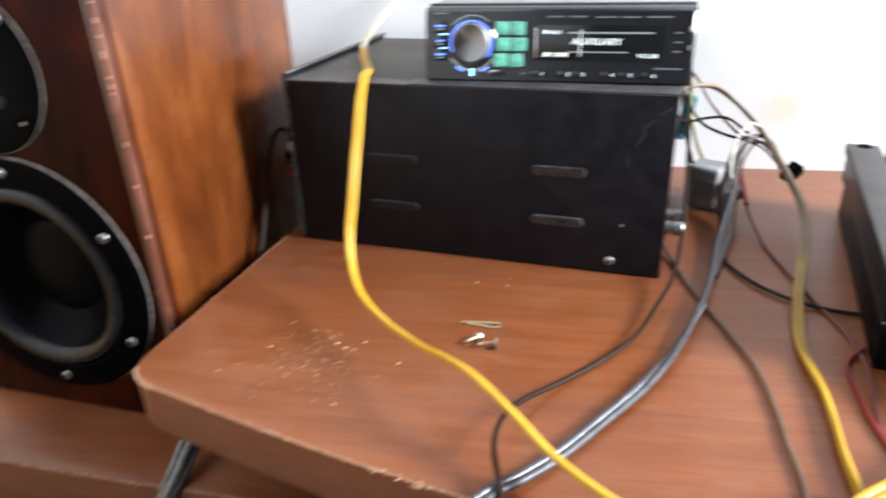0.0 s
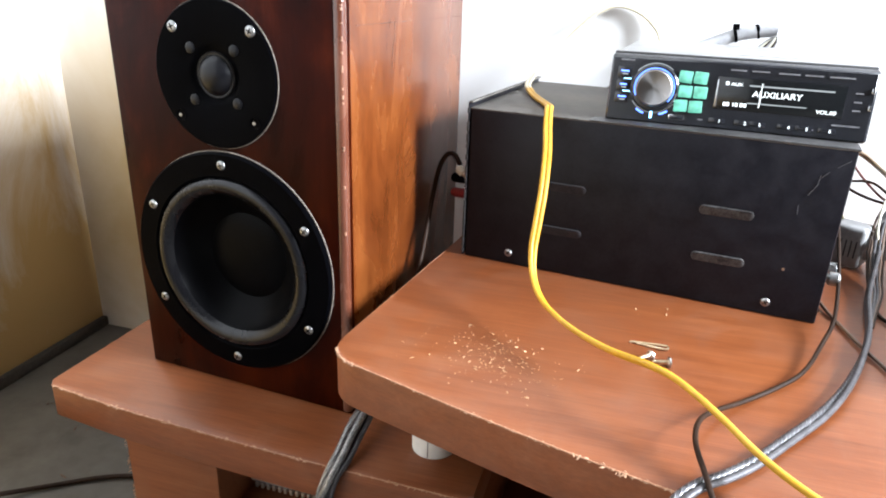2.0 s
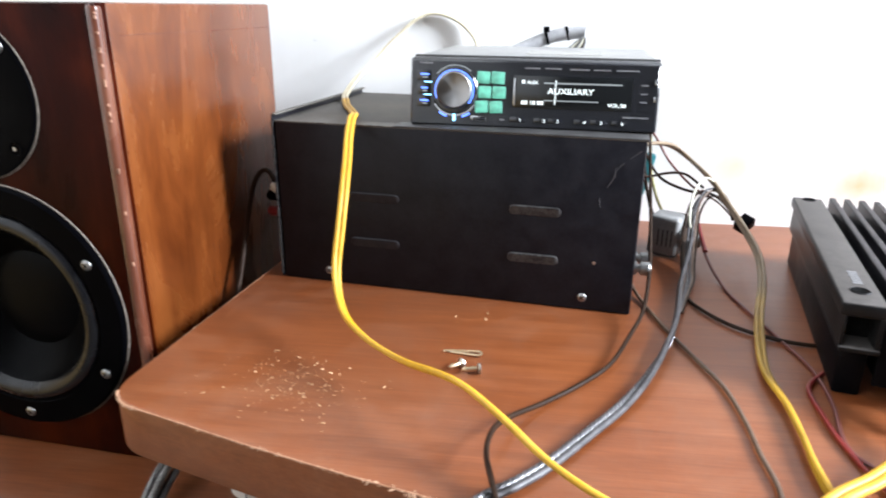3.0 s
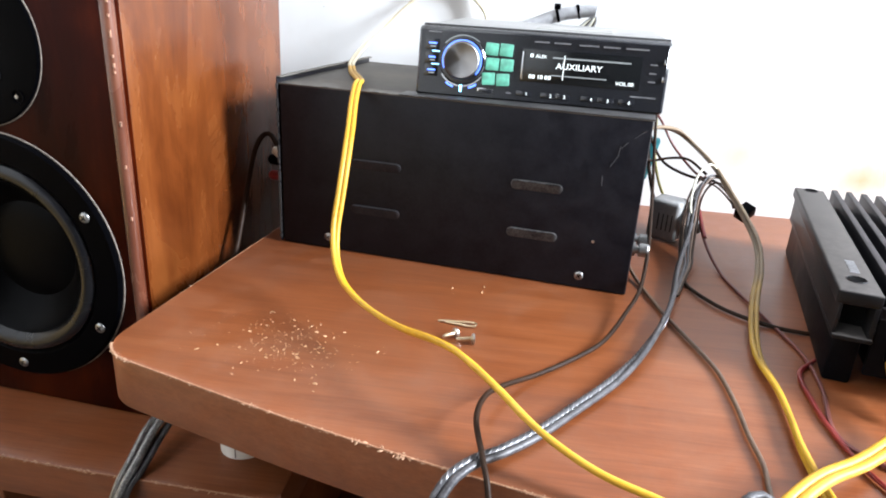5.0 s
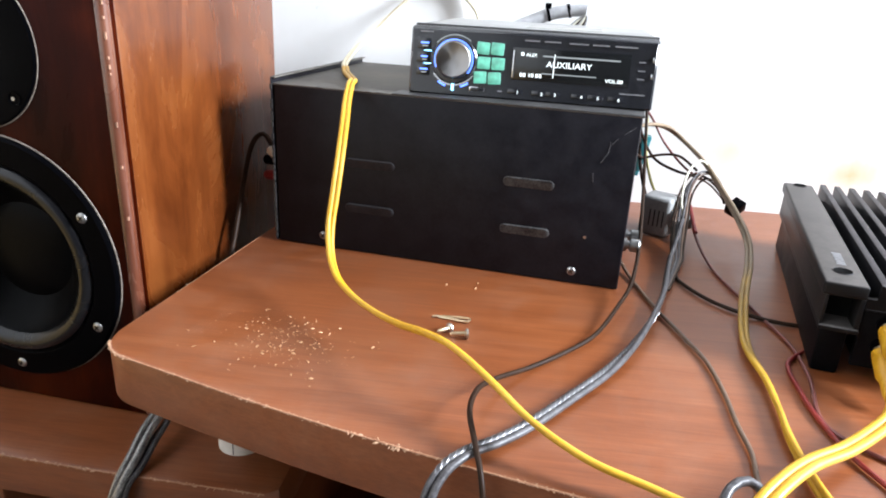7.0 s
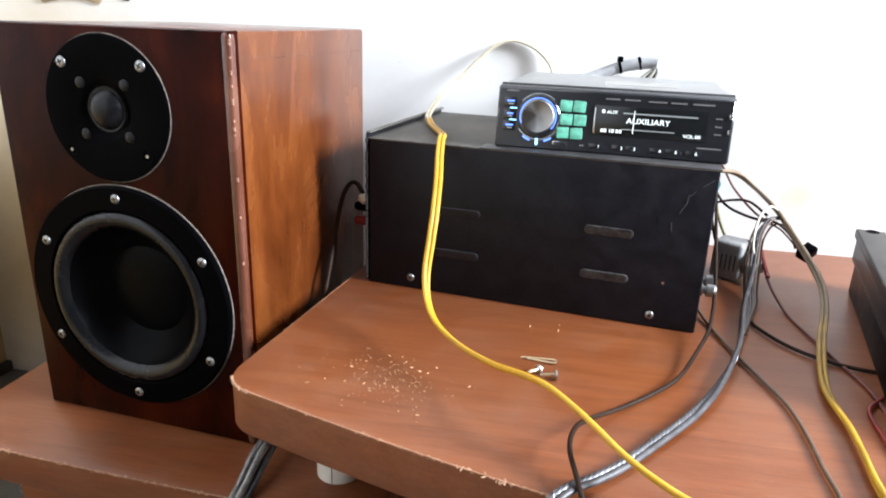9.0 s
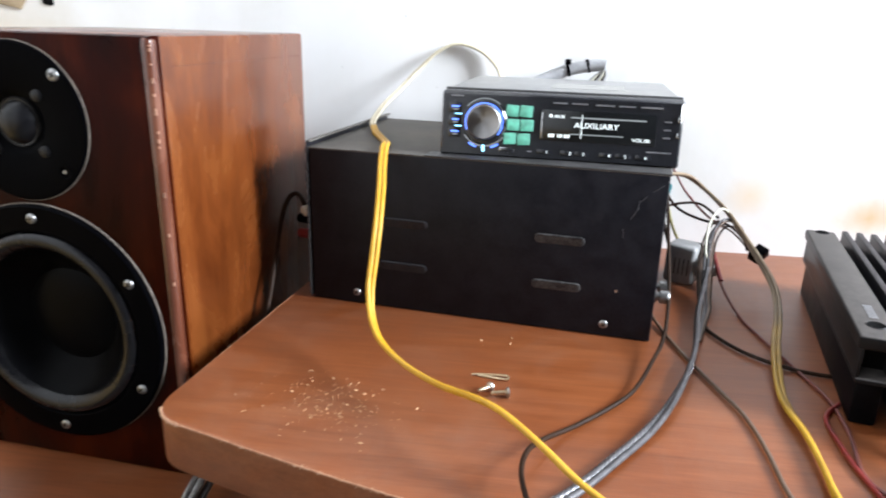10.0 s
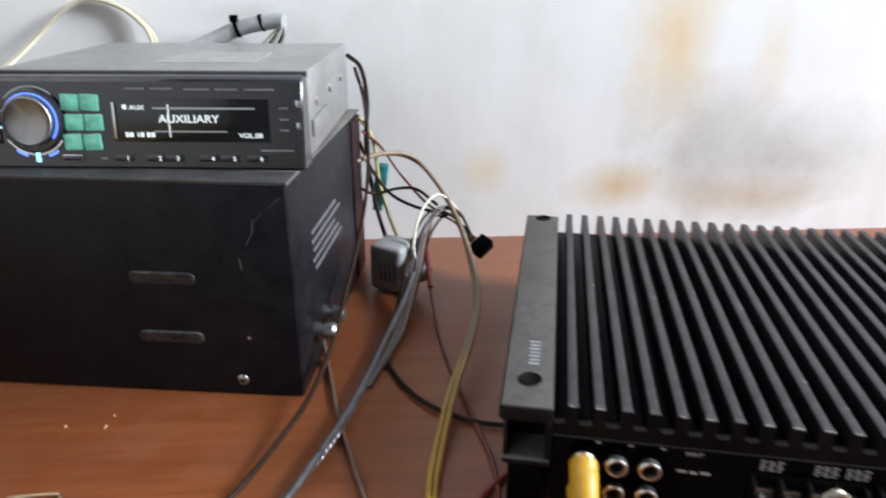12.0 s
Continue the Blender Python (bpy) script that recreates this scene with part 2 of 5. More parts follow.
M_CHASSIS = surface("galvanised_chassis", (0.30, 0.30, 0.30), (0.42, 0.42, 0.42), 25, 0.42, metal=0.75, relief=0.06, dust=(0.30, 0.28, 0.25), dust_amount=0.5)
M_PAPER = surface("paper_label", (0.24, 0.235, 0.22), (0.33, 0.325, 0.31), 60, 0.7, relief=0.05)
M_RIM = surface("dusty_rim_and_lid_shade", (0.020, 0.020, 0.021), (0.055, 0.053, 0.052), 60, 0.5, relief=0.1)
M_SLOT_SHADED = surface("shaded_louvre", (0.010, 0.010, 0.012), (0.024, 0.023, 0.025), 120, 0.5, relief=0.2, spec=0.2)
M_FACE = surface("gloss_black_face", (0.010, 0.011, 0.014), (0.017, 0.018, 0.023), 60, 0.2, spread=0.05, relief=0.02, coat=0.4)
M_GLASS = surface("display_glass", (0.006, 0.007, 0.008), (0.008, 0.009, 0.010), 20, 0.12, spread=0.03, relief=0.0)
M_KNOB = spun("spun_aluminium", (0.25, 0.245, 0.245), 0.32)
M_CHROME = surface("chrome_trim", (0.55, 0.56, 0.58), (0.66, 0.67, 0.69), 60, 0.18, metal=1.0, relief=0.0)
M_BLUE = glow("blue_light", (0.10, 0.22, 1.0), 3.2)
M_CYAN = glow("cyan_light", (0.25, 0.65, 1.0), 4.0)
M_GREEN = glow("green_lit_key", (0.07, 0.42, 0.29), 0.8, (0.10, 0.22, 0.18))
_n, _l = M_GREEN.node_tree.nodes, M_GREEN.node_tree.links
_l.new(ramp(_n, _l, tex(_n, _l, coords(_n, _l), 170, 2, 0.5), (0.32, (0.035, 0.24, 0.16)), (0.68, (0.13, 0.62, 0.46))), _n["Principled BSDF"].inputs["Emission Color"])
M_TEXT = glow("display_segments", (0.86, 0.96, 1.0), 1.6)
M_DIM = glow("display_bar", (0.55, 0.62, 0.66), 0.55)
M_PRINT = surface("white_print", (0.45, 0.45, 0.46), (0.58, 0.58, 0.58), 60, 0.5, relief=0.0)
M_PRINT_FAINT = surface("faded_print", (0.035, 0.035, 0.037), (0.075, 0.075, 0.08), 90, 0.5, relief=0.0)
M_PRINT_DIM = surface("grey_print", (0.14, 0.14, 0.15), (0.22, 0.22, 0.23), 60, 0.5, relief=0.0)
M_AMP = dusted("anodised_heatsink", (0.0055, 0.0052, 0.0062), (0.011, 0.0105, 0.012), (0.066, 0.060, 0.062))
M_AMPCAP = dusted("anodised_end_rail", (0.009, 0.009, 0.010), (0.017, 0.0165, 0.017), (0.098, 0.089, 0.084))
M_AMPBODY = surface("black_amp_body", (0.0022, 0.0022, 0.003), (0.005, 0.005, 0.006), 50, 0.38, relief=0.06, spec=0.3, ior=1.15)
M_YEL = surface("yellow_cable_sheath", (0.46, 0.235, 0.005), (0.62, 0.335, 0.012), 40, 0.42, relief=0.08, dust=(0.34, 0.22, 0.06), dust_amount=0.45)
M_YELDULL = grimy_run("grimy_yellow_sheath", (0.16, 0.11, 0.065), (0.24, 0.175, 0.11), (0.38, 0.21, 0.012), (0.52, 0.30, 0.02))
M_CREAM = surface("cream_cable_sheath", (0.50, 0.44, 0.31), (0.62, 0.56, 0.43), 30, 0.45, relief=0.05)
M_BLKWIRE = surface("black_cable_sheath", (0.014, 0.007, 0.004), (0.030, 0.016, 0.010), 40, 0.45, relief=0.05, spec=0.1)
M_BROWN = surface("brown_cable_sheath", (0.075, 0.043, 0.028), (0.14, 0.088, 0.058), 30, 0.42, relief=0.05)
M_RED = surface("red_wire", (0.14, 0.009, 0.009), (0.22, 0.016, 0.014), 40, 0.4, relief=0.03)
M_MAROON = surface("maroon_wire", (0.10, 0.025, 0.02), (0.17, 0.05, 0.04), 40, 0.4, relief=0.03)
M_CLEAR = surface("clear_cable_with_tinned_strands", (0.14, 0.12, 0.09), (0.40, 0.37, 0.30), 90, 0.25, metal=0.5, stretch=(1, 1, 1), relief=0.35, coat=0.6)
M_CLEARDARK = surface("clear_cable_with_dark_strands", (0.026, 0.024, 0.026), (0.10, 0.095, 0.10), 140, 0.42, metal=0.1, relief=0.35, coat=0.06, spec=0.3)
M_CLEARGREY = surface("clear_cable_with_bright_strands", (0.07, 0.068, 0.066), (0.30, 0.29, 0.28), 110, 0.32, metal=0.25, relief=0.35, coat=0.4)
M_CUTWOOD = surface("bare_cut_edge", (0.10, 0.075, 0.06), (0.36, 0.31, 0.26), 200, 0.6, relief=0.1)
M_STRAND = surface("tinned_strand", (0.06, 0.06, 0.064), (0.36, 0.355, 0.37), 120, 0.34, metal=0.7, relief=0.1, coat=0.5)
M_GREYPL = surface("grey_plastic", (0.20, 0.20, 0.20), (0.28, 0.28, 0.275), 40, 0.5, relief=0.05)
M_GREYSL = surface("grey_sleeve", (0.30, 0.30, 0.31), (0.42, 0.42, 0.43), 40, 0.55, relief=0.1)
M_TEAL = surface("teal_plastic", (0.02, 0.16, 0.19), (0.035, 0.23, 0.26), 40, 0.4, relief=0.05)
M_PALEYEL = surface("pale_yellow_wire", (0.42, 0.38, 0.12), (0.56, 0.52, 0.20), 40, 0.4, relief=0.03)
M_BEIGE = surface("beige_wire", (0.20, 0.15, 0.10), (0.30, 0.24, 0.17), 40, 0.45, relief=0.03)
M_WHITEW = surface("white_wire", (0.50, 0.48, 0.38), (0.62, 0.60, 0.48), 40, 0.4, relief=0.03)
M_PVC = surface("white_pvc", (0.66, 0.64, 0.58), (0.76, 0.74, 0.69), 30, 0.4, relief=0.04)
# near-black for dark marks, and as painted shade inside holes and slots
M_CREVICE = surface("hole_shade_and_dark_marks", (0.006, 0.006, 0.006), (0.010, 0.010, 0.010), 40, 0.9, relief=0.0, spec=0.0)


# ---- building helpers ----
def part(name, bm, material, parent=None, label="", smooth=True):
    """Links a bmesh as one mesh object under a thing or a part."""
    me = bpy.data.meshes.new(name)
    bm.normal_update()
    bm.to_mesh(me)
    bm.free()
    if smooth:
        me.polygons.foreach_set("use_smooth", [True] * len(me.polygons))
        me.set_sharp_from_angle(angle=radians(38))
    me.materials.append(material)
    ob = new(name, me)
    ob.parent = parent
    if label:
        ob["label"] = label
    return ob


def thing(name, m, label, category, group="", kind=""):
    ob = new(name)
    ob.empty_display_size = 0.02
    ob.matrix_world = m
    return tagged(ob, label, category, group, kind)


def block(x0, x1, y0, y1, z0, z1, bevel=0.0, seg=2, bm=None):
    bm = bm or bmesh.new()
    vs = bmesh.ops.create_cube(bm, size=1.0, matrix=Matrix.Translation(((x0 + x1) / 2, (y0 + y1) / 2, (z0 + z1) / 2)) @ Matrix.Diagonal((x1 - x0, y1 - y0, z1 - z0, 1)))["verts"]
    if bevel:
        edges = {e for v in vs for e in v.link_edges}
        bmesh.ops.bevel(bm, geom=list(edges), offset=bevel, segments=seg, profile=0.5, affect="EDGES")
    return bm


def lathe(profile, n=48, m=Matrix(), bm=None, cap=True):
    """Turns (radius, height) pairs round the z axis, then places the result with m."""
    bm = bm or bmesh.new()
    rings = []
    for r, h in profile:
        if r < 1e-6:
            rings.append([bm.verts.new(m @ Vector((0, 0, h)))])
        else:
            rings.append([bm.verts.new(m @ Vector((r * math.cos(2 * math.pi * i / n), r * math.sin(2 * math.pi * i / n), h))) for i in range(n)])
    for a, b in zip(rings, rings[1:]):
        for i in range(n):
            j = (i + 1) % n
            if len(a) == 1 and len(b) > 1:
                bm.faces.new((a[0], b[i], b[j]))
            elif len(b) == 1 and len(a) > 1:
                bm.faces.new((a[i], a[j], b[0]))
            elif len(a) > 1:
                bm.faces.new((a[i], a[j], b[j], b[i]))
    if cap:
        for ring in (rings[0], rings[-1]):
            if len(ring) > 1:
                bm.faces.new(ring)
    bmesh.ops.recalc_face_normals(bm, faces=bm.faces)
    return bm


FORWARD = pose(0, 0, 0, 90, 0, 0)      # turns a lathe's z axis towards the viewer (-y)


def curve_points(pts, step=0.004):
    """A smooth run through the given points (Catmull-Rom)."""
    p = [Vector(q) for q in pts]
    p = [p[0] * 2 - p[1]] + p + [p[-1] * 2 - p[-2]]
    out = []
    for i in range(1, len(p) - 2):
        k = max(2, int((p[i + 1] - p[i]).length / step))
        for j in range(k):
            t = j / k
            out.append(0.5 * ((2 * p[i]) + (p[i + 1] - p[i - 1]) * t + (2 * p[i - 1] - 5 * p[i] + 4 * p[i + 1] - p[i + 2]) * t * t
                              + (3 * p[i] - p[i - 1] - 3 * p[i + 1] + p[i + 2]) * t ** 3))
    out.append(p[-2])
    return out


def tube(pts, r, n=10, bm=None, smooth_run=True, side=0.0, lift=0.0, twist=0.0):
    """A round cable along pts. side, lift: how far it runs beside the line; twist: turns per metre round it, or an angle by length."""
    bm = bm or bmesh.new()
    run = curve_points(pts) if smooth_run else [Vector(q) for q in pts]
    up, rings, done = Vector((0, 0, 1)), [], 0.0
    for i, q in enumerate(run):
        d = (run[min(i + 1, len(run) - 1)] - run[max(i - 1, 0)]).normalized()
        s = d.cross(up)
        if s.length < 0.25:
            s = d.cross(Vector((0, -1, 0)))
        if rings and s.dot(last) < 0:
            s = -s
        s.normalize()
        last = s.copy()
        w = s.cross(d)
        if i:
            done += (q - run[i - 1]).length
        a0 = twist(done) if callable(twist) else 2 * math.pi * twist * done
        c = q + s * (side * math.cos(a0) - lift * math.sin(a0)) + w * (side * math.sin(a0) + lift * math.cos(a0))
        rings.append([bm.verts.new(c + r * (s * math.cos(2 * math.pi * k / n) + w * math.sin(2 * math.pi * k / n))) for k in range(n)])
    for a, b in zip(rings, rings[1:]):
        for k in range(n):
            bm.faces.new((a[k], a[(k + 1) % n], b[(k + 1) % n], b[k]))
    bm.faces.new(rings[0])
    bm.faces.new(rings[-1])
    bmesh.ops.recalc_face_normals(bm, faces=bm.faces)
    return bm


def extrude_outline(pts, z0, z1, bevel=0.0, seg=2):
    bm = bmesh.new()
    f = bm.faces.new([bm.verts.new((x, y, z0)) for x, y in pts])
    top = bmesh.ops.extrude_face_region(bm, geom=[f])["geom"]
    bmesh.ops.translate(bm, verts=[g for g in top if isinstance(g, bmesh.types.BMVert)], vec=(0, 0, z1 - z0))
    bmesh.ops.recalc_face_normals(bm, faces=bm.faces)
    if bevel:
        rim = [e for e in bm.edges if abs(e.verts[0].co.z - e.verts[1].co.z) < 1e-6]
        bmesh.ops.bevel(bm, geom=rim, offset=bevel, segments=seg, profile=0.5, affect="EDGES")
    return bm


def round_corner(a, b, c, r, n=8):
    """Points of an arc that rounds the corner b between a and c."""
    a, b, c = Vector(a), Vector(b), Vector(c)
    s, e = b + (a - b).normalized() * r * 1.3, b + (c - b).normalized() * r * 1.3
    return [tuple(s * (1 - t) ** 2 + b * 2 * t * (1 - t) + e * t * t) for t in (i / n for i in range(n + 1))]


def writing(text, size, material, parent, m, name="writing", align="LEFT", squeeze=1.0):
    """Built-in font, made into a mesh; lies in the x-y plane before m places it."""
    cu = bpy.data.curves.new(name, "FONT")
    cu.body, cu.size, cu.align_x, cu.extrude = text, size, align, 0.00012
    cu.offset = 0.00004
    tmp = bpy.data.objects.new(name, cu)
    scene.collection.objects.link(tmp)
    bpy.context.view_layer.update()
    me = bpy.data.meshes.new_from_object(tmp.evaluated_get(bpy.context.evaluated_depsgraph_get()))
    bpy.data.objects.remove(tmp)
    me.transform(m @ Matrix.Diagonal((squeeze, 1, 1, 1)))
    me.materials.clear()
    me.materials.append(material)
    ob = new(name, me)
    ob.parent = parent
    return ob


def screw_head(name, parent, x, y, z, r, material, label="", proud=0.0014):
    """A cross-slot pan head looking towards the viewer."""
    bm = lathe([(0, proud), (r * 0.55, proud * 0.92), (r * 0.85, proud * 0.6), (r, 0.0), (r, -0.001)], 18, Matrix.Translation((x, y, z)) @ FORWARD)
    ob = part(name, bm, material, parent, label)
    a = random.uniform(0, 90)
    cross = bmesh.new()
    for k in (0, 90):
        vs = bmesh.ops.create_cube(cross, size=1.0, matrix=Matrix.Translation((x, y - proud, z)) @ pose(0, 0, 0, 0, a + k, 0) @ Matrix.Diagonal((r * 1.1, 0.0003, r * 0.22, 1)))
    part("cross_slot", cross, M_CREVICE, ob)
    return ob


# ---- the room ----
def structure(name, bm, material, label):
    return tagged(part(name, bm, material), label, kind="structure")


structure("floor", block(LEFT_X - 0.1, RIGHT_X + 0.1, FRONT_Y - 0.1, WALL_Y + 0.1, -0.1, 0.0), M_FLOOR, "grey worn concrete floor with dust and dirt")
structure("ceiling", block(LEFT_X - 0.1, RIGHT_X + 0.1, FRONT_Y - 0.1, WALL_Y + 0.1, CEIL, CEIL + 0.1), M_WALL_PLAIN, "unseen ceiling, darkened to cut fill light")
structure("wall_north", block(LEFT_X - 0.1, RIGHT_X + 0.1, WALL_Y, WALL_Y + 0.1, 0.0, CEIL), M_WALL, "off-white limewashed wall with ochre damp stains")
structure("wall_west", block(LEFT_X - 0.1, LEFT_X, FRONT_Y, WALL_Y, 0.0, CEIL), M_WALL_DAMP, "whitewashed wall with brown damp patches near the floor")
structure("wall_south", block(LEFT_X - 0.1, RIGHT_X + 0.1, FRONT_Y - 0.1, FRONT_Y, 0.0, CEIL), M_WALL_PLAIN, "unseen wall, darkened to cut fill light")
east = block(RIGHT_X, RIGHT_X + 0.12, FRONT_Y, WIN[0], 0.0, CEIL)
block(RIGHT_X, RIGHT_X + 0.12, WIN[1], WALL_Y, 0.0, CEIL, bm=east)
block(RIGHT_X, RIGHT_X + 0.12, WIN[0], WIN[1], 0.0, WIN[2], bm=east)
block(RIGHT_X, RIGHT_X + 0.12, WIN[0], WIN[1], WIN[3], CEIL, bm=east)
structure("wall_east", east, M_WALL_PLAIN, "unseen wall with a window opening, darkened to cut fill light")

# dark strip added where the west wall meets the floor
M_WALL_FOOT = surface("dark_wall_foot", (0.028, 0.025, 0.021), (0.060, 0.053, 0.044), 30, 0.85, relief=0.4, dist=0.002)
structure("wall_foot_strip", block(LEFT_X, LEFT_X + 0.010, FRONT_Y, WALL_Y, 0.0, 0.016, 0.003), M_WALL_FOOT, "low dark strip along the foot of the wall")

# ---- the low stand ----
TOP, LOW = 0.29, 0.178


def front_edge(x):
    """The bowed front of the upper slab."""
    return 0.265 + 0.3 * (x - 0.55) ** 2


stand = thing("tv_stand", Matrix(), "low brown wood-laminate television stand with chipped edges", "stand")
left_line = [(-0.0185, 0.793), (-0.063, 0.388)]
fx = [-0.012 + i * (1.112 + 0.012) / 40 for i in range(41)]
front = [(x, front_edge(x)) for x in fx]
corner = round_corner(left_line[0], (-0.066, front_edge(-0.066) - 0.002), front[1], 0.020)
corner_r = [(1.1 - x, y) for x, y in reversed(corner)]
slab_outline = [left_line[0]] + corner + front[1:-1] + corner_r + [(1.1 - left_line[0][0], 0.793)]
part("top_slab", extrude_outline(slab_outline, TOP - 0.035, TOP, 0.0016), M_LAM, stand)
low_outline = [(-0.352, 0.79), (-0.3605, 0.424), (-0.355, 0.4175), (-0.28, 0.408), (-0.20, 0.402), (-0.10, 0.397), (0.028, 0.3945), (0.036, 0.401), (0.040, 0.79)]
part("side_slab", extrude_outline(low_outline, LOW - 0.033, LOW, 0.0016), M_LAM, stand)
part("side_post", block(-0.2935, -0.200, 0.4275, 0.74, 0.0, LOW - 0.033, 0.002), M_LAM_EDGE, stand)
part("inner_panel", block(-0.002, 0.033, 0.41, 0.76, 0.0, LOW - 0.033, 0.002), M_LAM, stand)
part("bottom_shelf", block(-0.200, -0.002, 0.435, 0.76, 0.035, 0.060, 0.0015), M_LAM, stand)
part("middle_shelf", block(0.033, 1.10, 0.42, 0.76, 0.02, 0.045, 0.0015), M_LAM, stand)
part("back_panel", block(0.04, 1.10, 0.762, 0.77, 0.045, TOP - 0.036), M_LAM, stand)
part("far_panel", block(1.10, 1.135, 0.41, 0.76, 0.0, TOP - 0.035, 0.002), M_LAM, stand)
for px, py in ((-0.008, 0.446), (0.005, 0.70)):
    part("spacer_pipe", lathe([(0.0165, LOW), (0.0175, LOW), (0.0175, TOP - 0.035), (0.0165, TOP - 0.035)], 32, pose(px, py, 0)), M_PVC, stand, "short white plastic pipe under the upper slab")
    part("pencil_line", block(px - 0.0003, px + 0.0003, py - 0.0177, py - 0.0172, LOW + 0.001, TOP - 0.036), M_CREVICE, stand)


def chips(name, pts, spread, count, seed, size, parent=None, material=None, clump=True):
    """Loose or bare flakes along a run of points, as one mesh."""
    rnd = random.Random(seed)
    bm = bmesh.new()
    for _ in range(count):
        i = rnd.randrange(len(pts) - 1)
        t = rnd.random()
        q = Vector(pts[i]).lerp(Vector(pts[i + 1]), t)
        q += Vector((rnd.gauss(0, spread[0]), rnd.gauss(0, spread[1]), rnd.gauss(0, spread[2])))
        if clump and noise.noise(q * 60) < rnd.uniform(-0.5, 0.25):
            continue
        s = size * rnd.choice((0.4, 0.6, 0.8, 1.0, 1.0, 1.3, 1.9))
        bmesh.ops.create_cone(bm, cap_ends=True, segments=5, radius1=s, radius2=s * 0.5, depth=s * 0.6,
                              matrix=Matrix.Translation(q) @ pose(0, 0, 0, rnd.uniform(-30, 30), rnd.uniform(-30, 30), rnd.uniform(0, 360)) @ Matrix.Diagonal((rnd.uniform(0.8, 3.0), rnd.uniform(0.4, 1), 1, 1)))
    return part(name, bm, material or M_CHIP, parent, smooth=False)


edge_run = [(x, y, TOP - 0.0008) for x, y in corner[3:] + front[1:16]]
tagged(chips("edge_wear", edge_run, (0.0005, 0.0005, 0.0004), 1500, 3, 0.00034, stand), "bare chipboard showing along the worn edge", kind="stuff")
tagged(chips("edge_wear", [(0.105, 0.325, TOP - 0.001), (0.13, 0.3185, TOP - 0.001), (0.16, 0.311, TOP - 0.001)], (0.003, 0.0009, 0.0004), 140, 5, 0.00055, stand), kind="stuff")
tagged(chips("edge_wear", [(x, y, LOW - 0.0008) for x, y in low_outline[2:7]], (0.0005, 0.0005, 0.0004), 950, 4, 0.00045, stand), kind="stuff")
tagged(chips("edge_wear", [(-0.0592, 0.42, TOP - 0.0008), (-0.0352, 0.64, TOP - 0.0008)], (0.0004, 0.001, 0.0003), 260, 6, 0.00045, stand), kind="stuff")
tagged(chips("edge_wear", [(-0.2935, 0.4275, 0.14), (-0.2935, 0.4275, 0.01)], (0.0003, 0.0003, 0.0005), 320, 8, 0.0005, stand), kind="stuff")

part("worn_edge", tube(edge_run, 0.00055, 6), M_WORNLAM, stand, "pale line where the laminate edge is rubbed through")
part("worn_edge", tube([(x, y, LOW - 0.0006) for x, y in low_outline[2:7]], 0.0005, 6), M_WORNLAM, stand)
part("worn_edge", tube([(-0.0612, 0.405, TOP - 0.0004), (-0.0400, 0.598, TOP - 0.0004), (-0.0250, 0.733, TOP - 0.0004)], 0.0004, 6), M_WORNLAM, stand)

# ---- loudspeaker ----
SPK_W, SPK_D, SPK_H = 0.212, 0.236, 0.333
speaker = thing("loudspeaker", pose(-0.298, 0.4815, LOW, 0, 0, -5.5), "varnished dark mahogany bookshelf loudspeaker on the lower slab", "loudspeaker")
WX, WZ, WR = 0.104, 0.1185, 0.0955
shell = block(0.0, SPK_W, 0.010, SPK_D, 0.0, SPK_H, 0.0025)
bmesh.ops.delete(shell, geom=[f for f in shell.faces if f.normal.y < -0.9], context="FACES")
part("cabinet", shell, M_SPK_LIT, speaker, "glossy orange-brown varnished cabinet, colour brightened as if lit")


def holed_panel(w, h, t, cx, cz, r, edge, n=64):
    """An upright panel with a round hole and eased outer edges."""
    bm = bmesh.new()
    loops = []
    for y, inset in ((t, 0.0), (edge, 0.0), (edge * 0.3, edge * 0.3), (0.0, edge)):
        loops.append([bm.verts.new((x, y, z)) for x, z in ((inset, inset), (w - inset, inset), (w - inset, h - inset), (inset, h - inset))])
    for a, b in zip(loops, loops[1:]):
        for k in range(4):
            bm.faces.new((a[k], a[(k + 1) % 4], b[(k + 1) % 4], b[k]))
    ring0 = [bm.verts.new((cx + r * math.cos(2 * math.pi * k / n), 0.0, cz + r * math.sin(2 * math.pi * k / n))) for k in range(n)]
    ring1 = [bm.verts.new((v.co.x, t, v.co.z)) for v in ring0]
    for k in range(n):
        bm.faces.new((ring0[k], ring0[(k + 1) % n], ring1[(k + 1) % n], ring1[k]))
    q = n // 4                      # the front face, a fan to each corner
    for k in range(n):
        a = (k + 0.5) * 2 * math.pi / n
        c = loops[-1][2 if a < math.pi / 2 else 3 if a < math.pi else 0 if a < 1.5 * math.pi else 1]
        bm.faces.new((ring0[k], ring0[(k + 1) % n], c))
    for k, (i, j) in enumerate(((1, 2), (2, 3), (3, 0), (0, 1))):
        bm.faces.new((ring0[k * q], loops[-1][j], loops[-1][i]))
    bmesh.ops.recalc_face_normals(bm, faces=bm.faces)
    return bm


